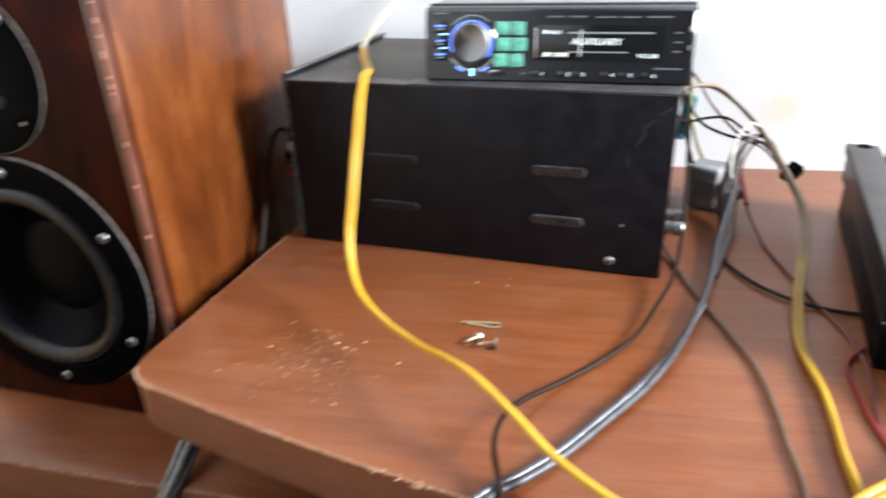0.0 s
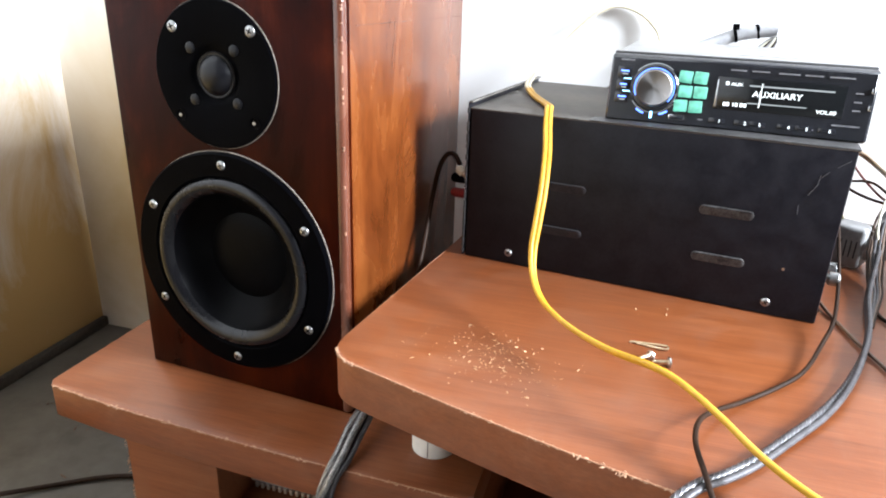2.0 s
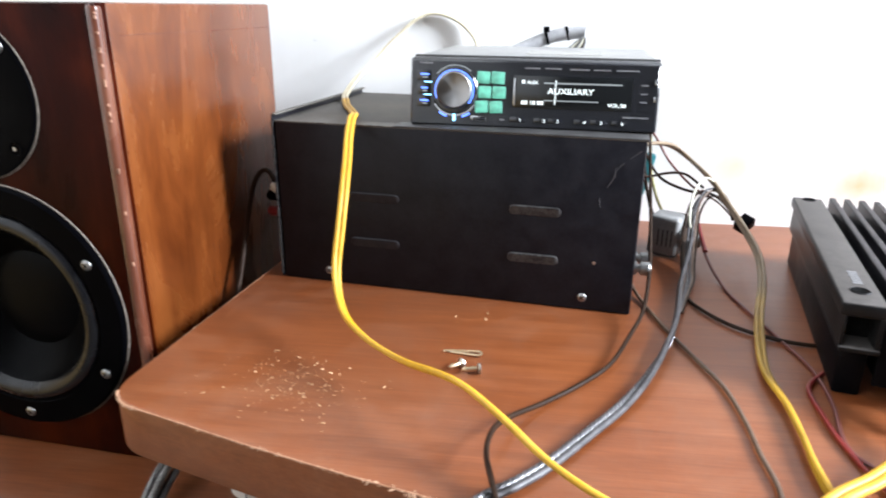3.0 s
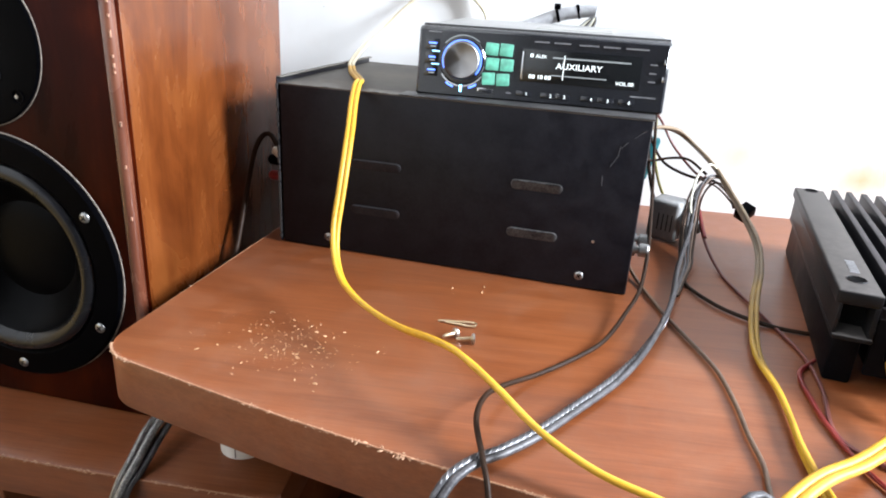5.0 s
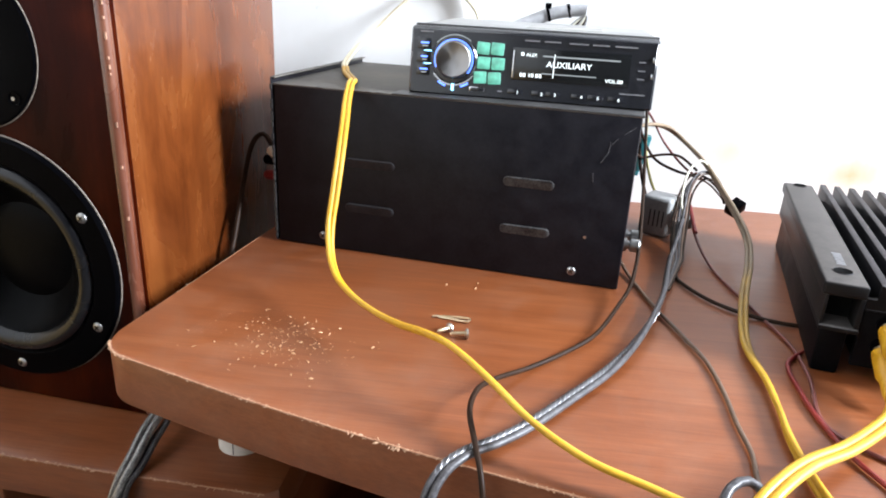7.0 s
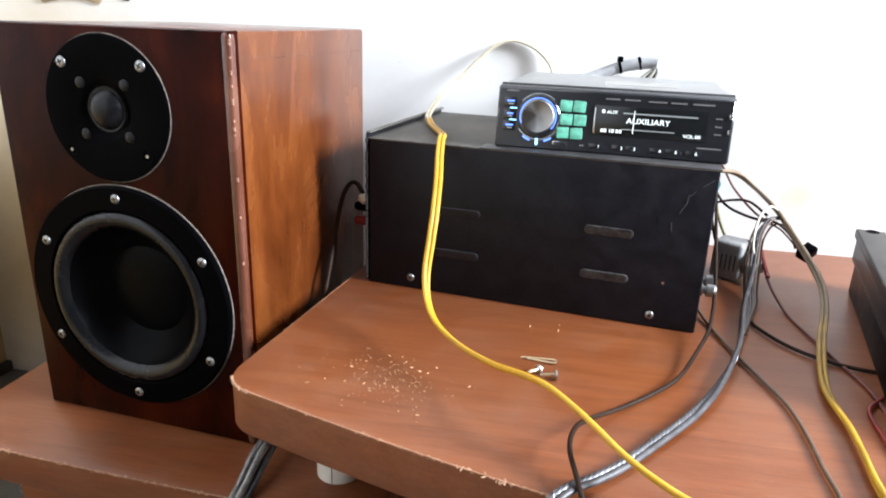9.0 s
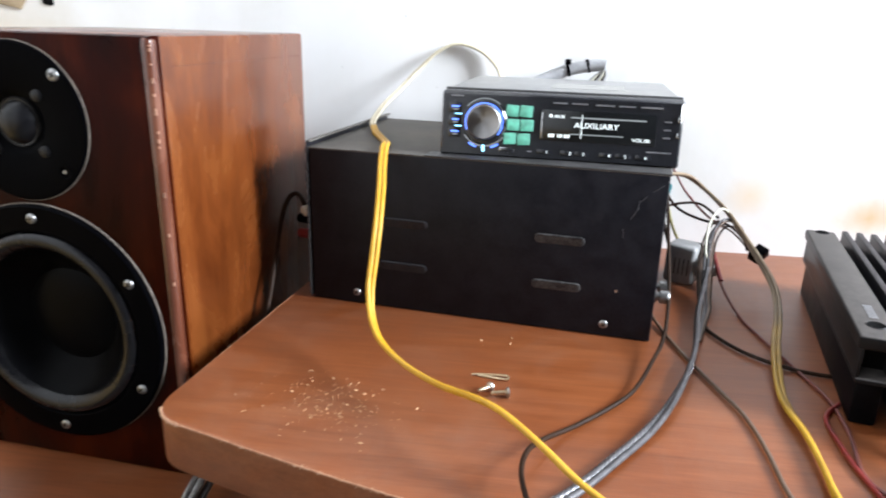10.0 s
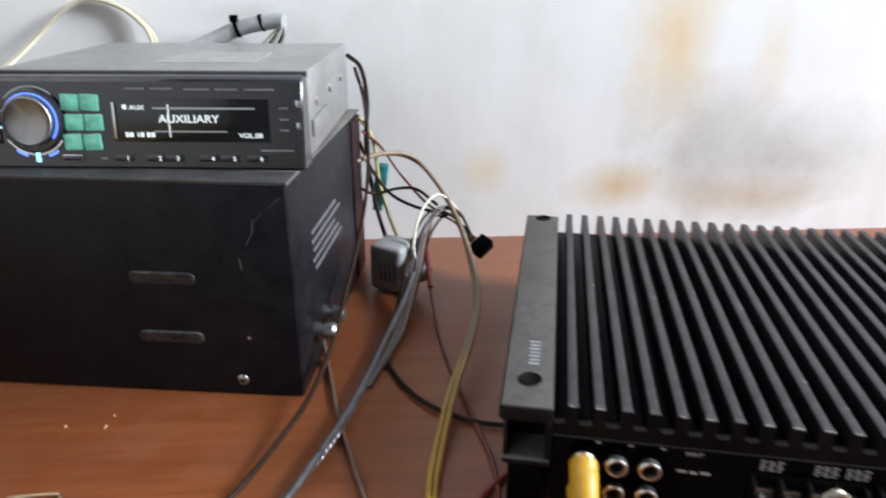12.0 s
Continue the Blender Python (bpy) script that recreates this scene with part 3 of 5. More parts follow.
part("front_baffle", holed_panel(SPK_W, SPK_H, 0.0105, WX, WZ, 0.0755, 0.003), M_SPK_SHADED, speaker, "dark red-brown varnished baffle, colour darkened as if shaded")
bead = block(SPK_W - 0.0085, SPK_W + 0.0006, -0.0006, 0.0085, 0.0, SPK_H, 0.0042, 5)
part("corner_bead", bead, M_BEAD, speaker, "worn pale varnished corner bead")
part("seam", block(SPK_W - 0.001, SPK_W + 0.0003, 0.02, SPK_D - 0.004, SPK_H - 0.0203, SPK_H - 0.0198), M_BEAD, speaker)
rnd = random.Random(12)
wear = bmesh.new()
for _ in range(16):
    z = rnd.choice((rnd.uniform(0.22, SPK_H - 0.003), rnd.uniform(0.01, SPK_H - 0.003), rnd.uniform(0.30, SPK_H - 0.002)))
    hgt = rnd.uniform(0.0006, 0.0035)
    block(SPK_W - 0.0014, SPK_W - 0.0002, -0.0002, 0.0010, z - hgt, z, bm=wear)
tagged(part("edge_wear", wear, M_WORN, speaker, "pale worn spots on the front corner", False), kind="stuff")

# woofer
at_woofer = Matrix.Translation((WX, 0, WZ)) @ FORWARD
woofer = part("woofer_frame", lathe([(WR, -0.002), (WR, 0.0035), (WR - 0.0015, 0.005), (0.0765, 0.0052), (0.0745, 0.0035), (0.0735, 0.0015)], 72, at_woofer, cap=False), M_BLACKP, speaker, "round black woofer frame")
part("surround", lathe([(0.0750, 0.002), (0.0738, 0.0046), (0.0718, 0.0066), (0.0690, 0.0074), (0.0660, 0.0068), (0.0632, 0.0048), (0.0608, 0.0016)], 72, at_woofer, cap=False), M_RUBBER, woofer, "shiny rubber roll surround")
part("cone", lathe([(0.0610, 0.0018), (0.0600, 0.0000), (0.0570, -0.0040), (0.0530, -0.0082), (0.0470, -0.0135), (0.0425, -0.0175), (0.0385, -0.0205)], 72, at_woofer, cap=False), M_CONE, woofer)
part("dust_cap", lathe([(0.0390, -0.0208), (0.036, -0.0195), (0.028, -0.0175), (0.015, -0.0160), (0, -0.0155)], 48, at_woofer, cap=False), M_CONE, woofer)
part("rim_line", lathe([(WR + 0.0008, 0.0002), (WR + 0.0008, 0.0012), (WR - 0.0002, 0.0012)], 96, at_woofer, cap=False), M_CUTWOOD, woofer)
for k in range(6):
    a = radians(90 + 60 * k)
    screw_head("screw", woofer, WX + 0.0855 * math.cos(a), -0.0052, WZ + 0.0855 * math.sin(a), 0.0040, M_SCREW)

# tweeter
TX, TZ, TR = 0.1035, 0.2725, 0.0552
at_tweeter = Matrix.Translation((TX, 0, TZ)) @ FORWARD
tweeter = part("tweeter_plate", lathe([(TR, -0.001), (TR, 0.0022), (TR - 0.001, 0.003), (0.024, 0.003), (0.0205, 0.0016), (0.0185, 0.0006), (0.0170, 0.0004)], 72, at_tweeter, cap=False), M_BLACKP, speaker, "round black tweeter plate")
part("dome", lathe([(0.0178, 0.0003), (0.0168, 0.0016), (0.0152, 0.0014), (0.0140, 0.0030), (0.0118, 0.0056), (0.008, 0.0078), (0.004, 0.0089), (0, 0.0092)], 40, at_tweeter, cap=False), M_DOME, tweeter, "dark grey dome")
part("rim_line", lathe([(TR + 0.0006, 0.0002), (TR + 0.0006, 0.0010), (TR - 0.0002, 0.0010)], 96, at_tweeter, cap=False), M_CUTWOOD, tweeter)
for sx in (-1, 1):
    screw_head("screw", tweeter, TX + 0.0352 * sx, -0.003, TZ + 0.0335, 0.0044, M_SCREW)
    hole = lathe([(0.0046, 0.0002), (0.0046, 0.0008), (0.0038, 0.0006), (0.0034, -0.001)], 20, Matrix.Translation((TX + 0.0345 * sx, -0.003, TZ - 0.0325)) @ FORWARD, cap=False)
    part("screw_hole", hole, M_BLACKP, tweeter)
    # off-centre steel disc stands in for the sunken screw's crescent glint
    part("screw", lathe([(0, 0.0003), (0.0013, 0.0003), (0.0017, -0.0005)], 18, Matrix.Translation((TX + 0.0345 * sx - 0.0012, -0.003, TZ - 0.0325)) @ FORWARD), M_SCREW, tweeter)
    for sz in (-1, 1):
        part("boss", lathe([(0.0042, -0.001), (0.0042, 0.0005), (0.0030, 0.0012), (0, 0.0012)], 20, Matrix.Translation((TX + 0.0198 * sx, -0.003, TZ + 0.0192 * sz)) @ FORWARD), M_DOME, tweeter)

# ---- black steel case ----
CW, CD, CH = 0.287, 0.196, 0.134
case = thing("power_supply_case", pose(-0.0225, 0.576, TOP, 0, 0, -8.05), "matte black painted steel case with pressed louvres, standing on the stand", "metal case")
part("shell", block(0.0, CW, 0.0015, CD, 0.0, CH - 0.002, 0.0012), M_CASE, case)
part("front_panel", block(0.0005, CW - 0.0005, 0.0, 0.002, 0.0005, CH - 0.001, 0.0008), M_CASE, case)
lid = block(-0.001, CW + 0.001, 0.0, CD + 0.001, CH - 0.0015, CH, 0.0006)
# dark strip paints the radio's shadow onto the front of the lid
part("shaded_lid_strip", block(0.100, CW + 0.0008, -0.0004, 0.020, CH - 0.0008, CH + 0.0006, 0.0004), M_RIM, case, "rubbed strip along the lid front, darkened for the radio's shade")
part("side_plate", block(-0.0024, -0.0012, -0.0006, CD + 0.001, 0.001, CH + 0.0042, 0.0005), M_CASE, case, "black side plate standing above the lid")
part("side_plate_rim", block(-0.0026, 0.0016, 0.0005, CD + 0.001, CH + 0.0038, CH + 0.0052, 0.0005), M_CASETOP, case, "dusty folded rim of the side plate")
# maroon colour paints in the reddish reflection on a black rear panel
part("back_flange", block(CW - 0.0005, CW + 0.0012, CD - 0.030, CD + 0.0005, 0.002, CH - 0.004, 0.0005), M_FLANGE, case, "black rear flange, reddish reflection painted into its colour")
part("lid", lid, M_CASETOP, case, "dusty dark grey lid")
part("lid_stop", block(0.075, 0.095, CD - 0.010, CD - 0.002, CH, CH + 0.002, 0.0005), M_CASETOP, case)


def louvre(x0, x1, z, depth=0.0034, hgt=0.0078):
    """A pressed louvre: a lip that stands proud at its top and runs back into the panel."""
    bm = bmesh.new()
    n = 32
    rows = []
    for i in range(n + 1):
        t = 0.5 - 0.5 * math.cos(math.pi * i / n)
        x = x0 + (x1 - x0) * t
        e = math.sqrt(1.0 - (1.0 - min(1.0, min(t, 1 - t) * 11)) ** 2)
        rows.append([bm.verts.new(q) for q in ((x, -0.0002, z + hgt * 0.5 * e), (x, -depth * 0.55 * e, z + hgt * 0.42 * e), (x, -depth * 0.50 * e, z + hgt * 0.2 * e), (x, -0.0002, z - hgt * 0.5 * e))])
    for a, b in zip(rows, rows[1:]):
        for k in range(3):
            bm.faces.new((a[k], b[k], b[k + 1], a[k + 1]))
    bmesh.ops.recalc_face_normals(bm, faces=bm.faces)
    return bm


# like louvres in two tones: right pair coloured as lit, left pair as shaded
for x0, x1 in ((0.062, 0.104), (0.1915, 0.2305)):
    for z in (0.0765, 0.0385):
        part("louvre", louvre(x0, x1, z), M_SLOT_LIT if x0 > 0.15 else M_SLOT_SHADED, case, "scuffed pressed louvre, coloured as lit" if x0 > 0.15 else "black pressed louvre, coloured as in shade")
for x in (0.0415, 0.2505):
    screw_head("screw", case, x, 0.0, 0.0105, 0.0036, M_SCREW)
part("small_hole", lathe([(0, 0.0003), (0.0011, 0.0003), (0.0011, -0.001)], 12, Matrix.Translation((0.2575, 0, 0.0395)) @ FORWARD), M_STEEL, case)
scr = bmesh.new()
for a, b in (((0.262, 0.098), (0.267, 0.107)), ((0.2665, 0.106), (0.2672, 0.1135)), ((0.268, 0.112), (0.272, 0.1165)), ((0.276, 0.120), (0.2835, 0.126)), ((0.258, 0.083), (0.2575, 0.090))):
    tube([(a[0], -0.0003, a[1]), (b[0], -0.0003, b[1])], 0.00025, 5, scr, False)
tagged(part("scratches", scr, M_PRINT_FAINT, case, "pale scratches in the paint"), kind="stuff")
rim = bmesh.new()
rnd = random.Random(77)
for i in range(26):
    z = 0.004 + i * 0.005
    if rnd.random() < 0.8:
        block(-0.0028, -0.0010, -0.0010, 0.0002, z, z + rnd.uniform(0.002, 0.005), bm=rim)
for i in range(34):
    x = 0.004 + i * 0.0083
    if rnd.random() < (0.75 if x > 0.15 else 0.3):
        block(x, x + rnd.uniform(0.002, 0.008), -0.0002, 0.0006, CH - 0.0004, CH + 0.0001, bm=rim)
tagged(part("edge_wear", rim, M_RIM, case, "bare steel along the worn edges", False), kind="stuff")
# printed panel and terminals on the side
prn = bmesh.new()
for i, (y0, y1) in enumerate(((0.03, 0.075), (0.03, 0.085), (0.032, 0.07), (0.03, 0.08), (0.034, 0.088))):
    y = y0 + 0.012
    while y < y1 + 0.03:
        w = 0.0016 + 0.0014 * ((i * 7 + int(y * 3000)) % 5) / 4
        block(CW, CW + 0.0003, y, y + w, 0.088 - i * 0.0062, 0.0902 - i * 0.0062, bm=prn)
        y += w + 0.0011
tagged(part("printed_label", prn, M_PRINT_DIM, case, "rows of small pale print", False), kind="stuff")
at_side = pose(0, 0, 0, 0, 90, 0)
for y, z in ((0.035, 0.026), (0.058, 0.026)):
    part("binding_post", lathe([(0.0055, 0), (0.0055, 0.003), (0.0035, 0.003), (0.0035, 0.005), (0.0055, 0.006), (0.0055, 0.012), (0.0042, 0.0135), (0, 0.0135)], 20, Matrix.Translation((CW, y, z)) @ at_side), M_SCREW, case, "nickel binding post")
for z, mm in ((0.0625, M_BLACKP), (0.0485, M_RED)):
    part("binding_post", lathe([(0.006, 0), (0.006, 0.006), (0.0045, 0.008), (0.0045, 0.024), (0.003, 0.026), (0, 0.026)], 18, Matrix.Translation((-0.0016, 0.030, z)) @ pose(0, 0, 0, 0, -90, 0)), mm, case)

# ---- car radio ----
RW, RD, RH = 0.183, 0.150, 0.0505
radio = thing("car_radio", pose(0.0892, 0.5920, TOP + CH, 0, 0, -4.8), "black car radio with lit display lying on the black case", "car radio")
chassis = part("chassis", block(0.0015, RW - 0.0015, 0.0, RD, 0.0012, RH, 0.0012), M_CHASSIS, radio, "dusty grey galvanised steel chassis")
part("paper_label", block(0.082, 0.142, 0.040, 0.088, RH, RH + 0.0003), M_PAPER, chassis, "faded white paper sticker")
part("lid_rim", block(0.0, RW, 0.0, 0.004, RH - 0.003, RH + 0.0008, 0.0006), M_RIM, chassis)
for y in (0.03, 0.075, 0.12):
    part("side_rivet", lathe([(0.0028, 0), (0.0024, 0.0012), (0, 0.0014)], 14, Matrix.Translation((RW - 0.0015, y, 0.030)) @ at_side), M_STEEL, chassis)
part("side_bracket", block(RW - 0.0015, RW + 0.0002, 0.012, 0.06, 0.012, 0.022, 0.0004), M_CHASSIS, chassis)
for x in (0.01, RW - 0.01):
    for y in (0.012, RD - 0.012):
        part("foot", block(x - 0.004, x + 0.004, y - 0.004, y + 0.004, 0.0, 0.0014), M_BLACKP, radio)

# front: a profile leaning back a little at the top, with a chin at the bottom
FACE_T, FACE_B = -0.0125, -0.0185


def face_y(z):
    return FACE_B + (FACE_T - FACE_B) * max(0.0, min(1.0, z / RH))


fm = bmesh.new()
prof = [(0.0, 0.0), (FACE_B + 0.002, 0.0), (FACE_B, 0.0018), (face_y(0.025), 0.025), (FACE_T, RH - 0.003), (FACE_T + 0.0025, RH - 0.0006), (0.0, RH - 0.0006)]
xs = [0.0, 0.0015, RW - 0.0015, RW]
cols = []
for i, x in enumerate(xs):
    k = 0.0012 if i in (0, 3) else 0.0
    cols.append([fm.verts.new((x, min(y + k, 0.0), min(max(z, k * 0.7), RH - 0.0006 - k * 0.7))) for y, z in prof])
for a, b in zip(cols, cols[1:]):
    for k in range(len(prof)):
        j = (k + 1) % len(prof)
        fm.faces.new((a[k], a[j], b[j], b[k]))
fm.faces.new(cols[0])
fm.faces.new(cols[-1])
bmesh.ops.recalc_face_normals(fm, faces=fm.faces)
face = part("faceplate", fm, M_FACE, radio, "glossy black detachable faceplate")
LEAN = math.degrees(math.atan2(FACE_T - FACE_B, RH))


def on_face(x, z, off=0.0):
    """A pose on the faceplate: x to the right, y up the face, z towards the viewer."""
    return Matrix.Translation((x, face_y(z) - off, z)) @ pose(0, 0, 0, 90 - LEAN, 0, 0)


def plate(x, z, w, h, t, bev=0.0, off=0.0, spin=0.0, bm=None):
    bm = bm or bmesh.new()
    vs = bmesh.ops.create_cube(bm, size=1.0, matrix=on_face(x, z, off) @ pose(0, 0, 0, 0, 0, spin) @ Matrix.Diagonal((w, h, t, 1)))["verts"]
    if bev:
        bmesh.ops.bevel(bm, geom=list({e for v in vs for e in v.link_edges}), offset=bev, segments=2, profile=0.5, affect="EDGES")
    return bm


KX, KZ = 0.0345, 0.0268
knob = part("volume_knob", lathe([(0.0138, 0.0), (0.0138, 0.006), (0.0132, 0.0072), (0.0124, 0.0076), (0.0116, 0.0072), (0, 0.0070)], 56, on_face(KX, KZ)), M_KNOB, face, "round spun-aluminium volume knob")
part("knob_collar", lathe([(0.0176, 0), (0.0176, 0.0018), (0.0166, 0.0028), (0.0140, 0.0030)], 56, on_face(KX, KZ), cap=False), M_FACE, face)


def arc_strip(r0, r1, a0, a1, h, m, n=36):
    bm = bmesh.new()
    rows = []
    for i in range(n + 1):
        a = radians(a0 + (a1 - a0) * i / n)
        rows.append([bm.verts.new(m @ Vector((r * math.cos(a), r * math.sin(a), z))) for r, z in ((r0, 0), (r0, h), (r1, h), (r1, 0))])
    for a, b in zip(rows, rows[1:]):
        for k in range(3):
            bm.faces.new((a[k], a[k + 1], b[k + 1], b[k]))
    bmesh.ops.recalc_face_normals(bm, faces=bm.faces)
    return bm


part("ring_light", arc_strip(0.0143, 0.0150, -40, 205, 0.0036, on_face(KX, KZ)), M_BLUE, face, "blue lit ring")
part("ring_light", arc_strip(0.0180, 0.0186, 50, 140, 0.0012, on_face(KX, KZ)), M_DIM, face)
part("chin_trim", arc_strip(0.0180, 0.0190, 215, 325, 0.0014, on_face(KX, KZ)), M_CHROME, face, "chrome lower trim")
for a in (244, 296):
    part("chin_mark", arc_strip(0.0196, 0.0208, a - 9, a + 9, 0.0006, on_face(KX, KZ), 8), M_BLUE, face, "small blue lit mark")
part("pointer_light", plate(KX, 0.0072, 0.0017, 0.0058, 0.0024, 0.0003, 0.0006), M_CYAN, face, "pale blue lit pointer")
for z, w in ((0.0372, 0.006), (0.0272, 0.005), (0.0180, 0.006)):
    part("side_key", plate(0.0105, z, 0.0105, 0.0078, 0.0016, 0.0006), M_FACE, face)
    part("key_mark", plate(0.0110, z + 0.0008, w, 0.0011, 0.0003, 0.0, 0.0009), M_BLUE, face)
    part("key_mark", plate(0.0113, z - 0.0014, w * 0.7, 0.0009, 0.0003, 0.0, 0.0009), M_DIM, face)
for z in (0.0324, 0.0230):
    part("key_light", plate(0.0135, z, 0.0055, 0.0007, 0.0006, 0.0, 0.0004), M_CYAN, face)
for (xa, xb, z, sp) in ((0.0560, 0.0668, 0.0366, -6), (0.0572, 0.0680, 0.0260, 0), (0.0552, 0.0660, 0.0154, 7)):
    for x in (xa, xb):
        part("preset_key", plate(x, z, 0.0097, 0.0088, 0.0024, 0.0007, 0.0004, sp * 0.5), M_GREEN, face, "mint-green backlit key")
part("display", plate(0.1215, 0.0272, 0.0860, 0.0232, 0.0010, 0.0003), M_GLASS, face, "dark display window")
part("display_edge", plate(0.0797, 0.0270, 0.0018, 0.0200, 0.0016, 0.0004, 0.0004), M_CHROME, face)


def put_text(text, size, x, z, material=M_TEXT, squeeze=1.0, align="LEFT"):
    writing(text, size, material, face, on_face(x, z, 0.00075), "display_text", align, squeeze)


put_text("AUX", 0.0034, 0.0884, 0.0330, squeeze=1.15)
put_text("AUXILIARY", 0.0060, 0.1205, 0.0262, squeeze=1.12, align="CENTER")
put_text("VOL.08", 0.0036, 0.1605, 0.0182, squeeze=1.15, align="RIGHT")
for (x, z, w, h, mm) in ((0.0858, 0.0344, 0.0022, 0.0024, M_TEXT), (0.1290, 0.0338, 0.0560, 0.0011, M_DIM), (0.1210, 0.0214, 0.0400, 0.0008, M_DIM), (0.1096, 0.0272, 0.0006, 0.0175, M_TEXT),
                         (0.0858, 0.0196, 0.0016, 0.0026, M_TEXT), (0.0882, 0.0196, 0.0020, 0.0026, M_TEXT), (0.0920, 0.0196, 0.0007, 0.0026, M_TEXT), (0.0942, 0.0196, 0.0018, 0.0026, M_TEXT), (0.0976, 0.0196, 0.0018, 0.0026, M_TEXT), (0.1001, 0.0196, 0.0018, 0.0026, M_TEXT)):
    part("display_bar", plate(x, z, w, h, 0.0002, 0.0, 0.0008), mm, face)
part("source_key", plate(0.0535, 0.0066, 0.0125, 0.0040, 0.0014, 0.0012), M_CHROME, face)
part("source_key_cap", plate(0.0535, 0.0066, 0.0105, 0.0026, 0.0014, 0.0008, 0.0006), M_FACE, face)
for x, s in ((0.0845, "1"), (0.1025, "2"), (0.1125, "3"), (0.1320, "4"), (0.1440, "5"), (0.1590, "6")):
    part("number_key", plate(x - 0.002, 0.0068, 0.0115, 0.0040, 0.0010, 0.0006), M_FACE, face)
    writing(s, 0.0034, M_TEXT, face, on_face(x, 0.0056, 0.0008), "key_number", "CENTER")
for x, z, w in ((0.0710, 0.0064, 0.0036), (0.1270, 0.0066, 0.0040), (0.1465, 0.0066, 0.0030), (0.168, 0.0112, 0.018), (0.1725, 0.034, 0.005), (0.1725, 0.0280, 0.005), (0.1725, 0.0222, 0.005),
                (0.012, 0.0462, 0.010), (0.092, 0.0440, 0.011), (0.107, 0.0440, 0.012), (0.126, 0.0437, 0.014), (0.142, 0.0437, 0.012), (0.160, 0.0437, 0.016)):
    part("print_bar", plate(x, z, w, 0.0010, 0.0002, 0.0, 0.0002), M_PRINT_DIM, face)
for z in (0.0245, 0.0362):
    part("release_catch", plate(0.1805, z, 0.0022, 0.0040, 0.0020, 0.0005), M_CHROME, face)

# ---- power amplifier ----
amp = thing("car_amplifier", pose(0.3880, 0.4382, TOP, 0, 0, -12.98), "dark grey finned car power amplifier with dusty heatsink", "amplifier")
A_TOP, CAP_TOP, FIN0, PITCH, FINS, A_BACK, A_X1 = 0.0628, 0.0608, 0.0086, 0.0116, 26, 0.2445, 0.3305
FIN_W, RAIL_Y, RAIL_X = 0.0050, -0.0047, (0.0009, A_X1 - 0.0229)
part("body", block(0.002, A_X1 - 0.024, 0.0, A_BACK - 0.004, 0.012, 0.046, 0.001), M_AMPBODY, amp)
part("front_panel", block(0.0012, A_X1 - 0.0232, -0.0034, 0.001, 0.009, 0.0468, 0.0006), M_AMPBODY, amp, "black connector panel")
part("heatsink_plate", block(0.001, A_X1 - 0.0230, 0.0, A_BACK - 0.001, 0.0400, 0.0480, 0.001), M_AMPBODY, amp)
# front rail: one plate, cut into teeth that end the fins
teeth = [(RAIL_X[0], 0.0470), (RAIL_X[1], 0.0470), (RAIL_X[1], 0.0535)]
for i in reversed(range(FINS)):
    cx = FIN0 + i * PITCH
    right, left = cx + FIN_W / 2, cx - FIN_W / 2
    teeth += [(right + 0.0016, 0.0535), (right + 0.0005, 0.0540), (right, 0.0552), (right, A_TOP - 0.0005), (right - 0.0005, A_TOP), (left + 0.0005, A_TOP), (left, A_TOP - 0.0005), (left, 0.0552), (left - 0.0005, 0.0540), (left - 0.0016, 0.0535)]
teeth.append((RAIL_X[0], 0.0535))
rail = extrude_outline(teeth, 0.0, 0.0034)
rail.transform(Matrix.Translation((0, RAIL_Y + 0.0034, 0)) @ pose(0, 0, 0, 90, 0, 0))
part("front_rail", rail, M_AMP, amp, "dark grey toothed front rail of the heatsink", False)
part("rail_lip", block(RAIL_X[0], RAIL_X[1], RAIL_Y - 0.0006, -0.0020, 0.0462, 0.0473, 0.0003), M_AMP, amp)
fin_mesh = None
for i in range(FINS):
    if fin_mesh is None:
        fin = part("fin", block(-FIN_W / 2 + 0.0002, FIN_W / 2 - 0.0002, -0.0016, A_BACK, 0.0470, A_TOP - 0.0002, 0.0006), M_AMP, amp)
        fin_mesh = fin.data
    else:
        fin = new("fin", fin_mesh)
        fin.parent = amp
    fin.location = (FIN0 + i * PITCH, 0, 0)
worn = bmesh.new()
rnd = random.Random(41)
for i in range(FINS):
    if rnd.random() < 0.75:
        w = rnd.uniform(0.0008, 0.0022)
        cx = FIN0 + i * PITCH + rnd.uniform(-0.0004, 0.0004)
        block(cx - w, cx + w, RAIL_Y - 0.0001, RAIL_Y + 0.0004, A_TOP - 0.0004, A_TOP + 0.0001, bm=worn)
    if rnd.random() < 0.4:
        y = rnd.uniform(0.01, 0.16)
        block(FIN0 + i * PITCH + 0.0012, FIN0 + i * PITCH + 0.0020, y, y + rnd.uniform(0.0008, 0.002), A_TOP - 0.0004, A_TOP, bm=worn)
tagged(part("edge_wear", worn, M_GREYPL, amp, "bare metal on the worn fin ends", False), kind="stuff")
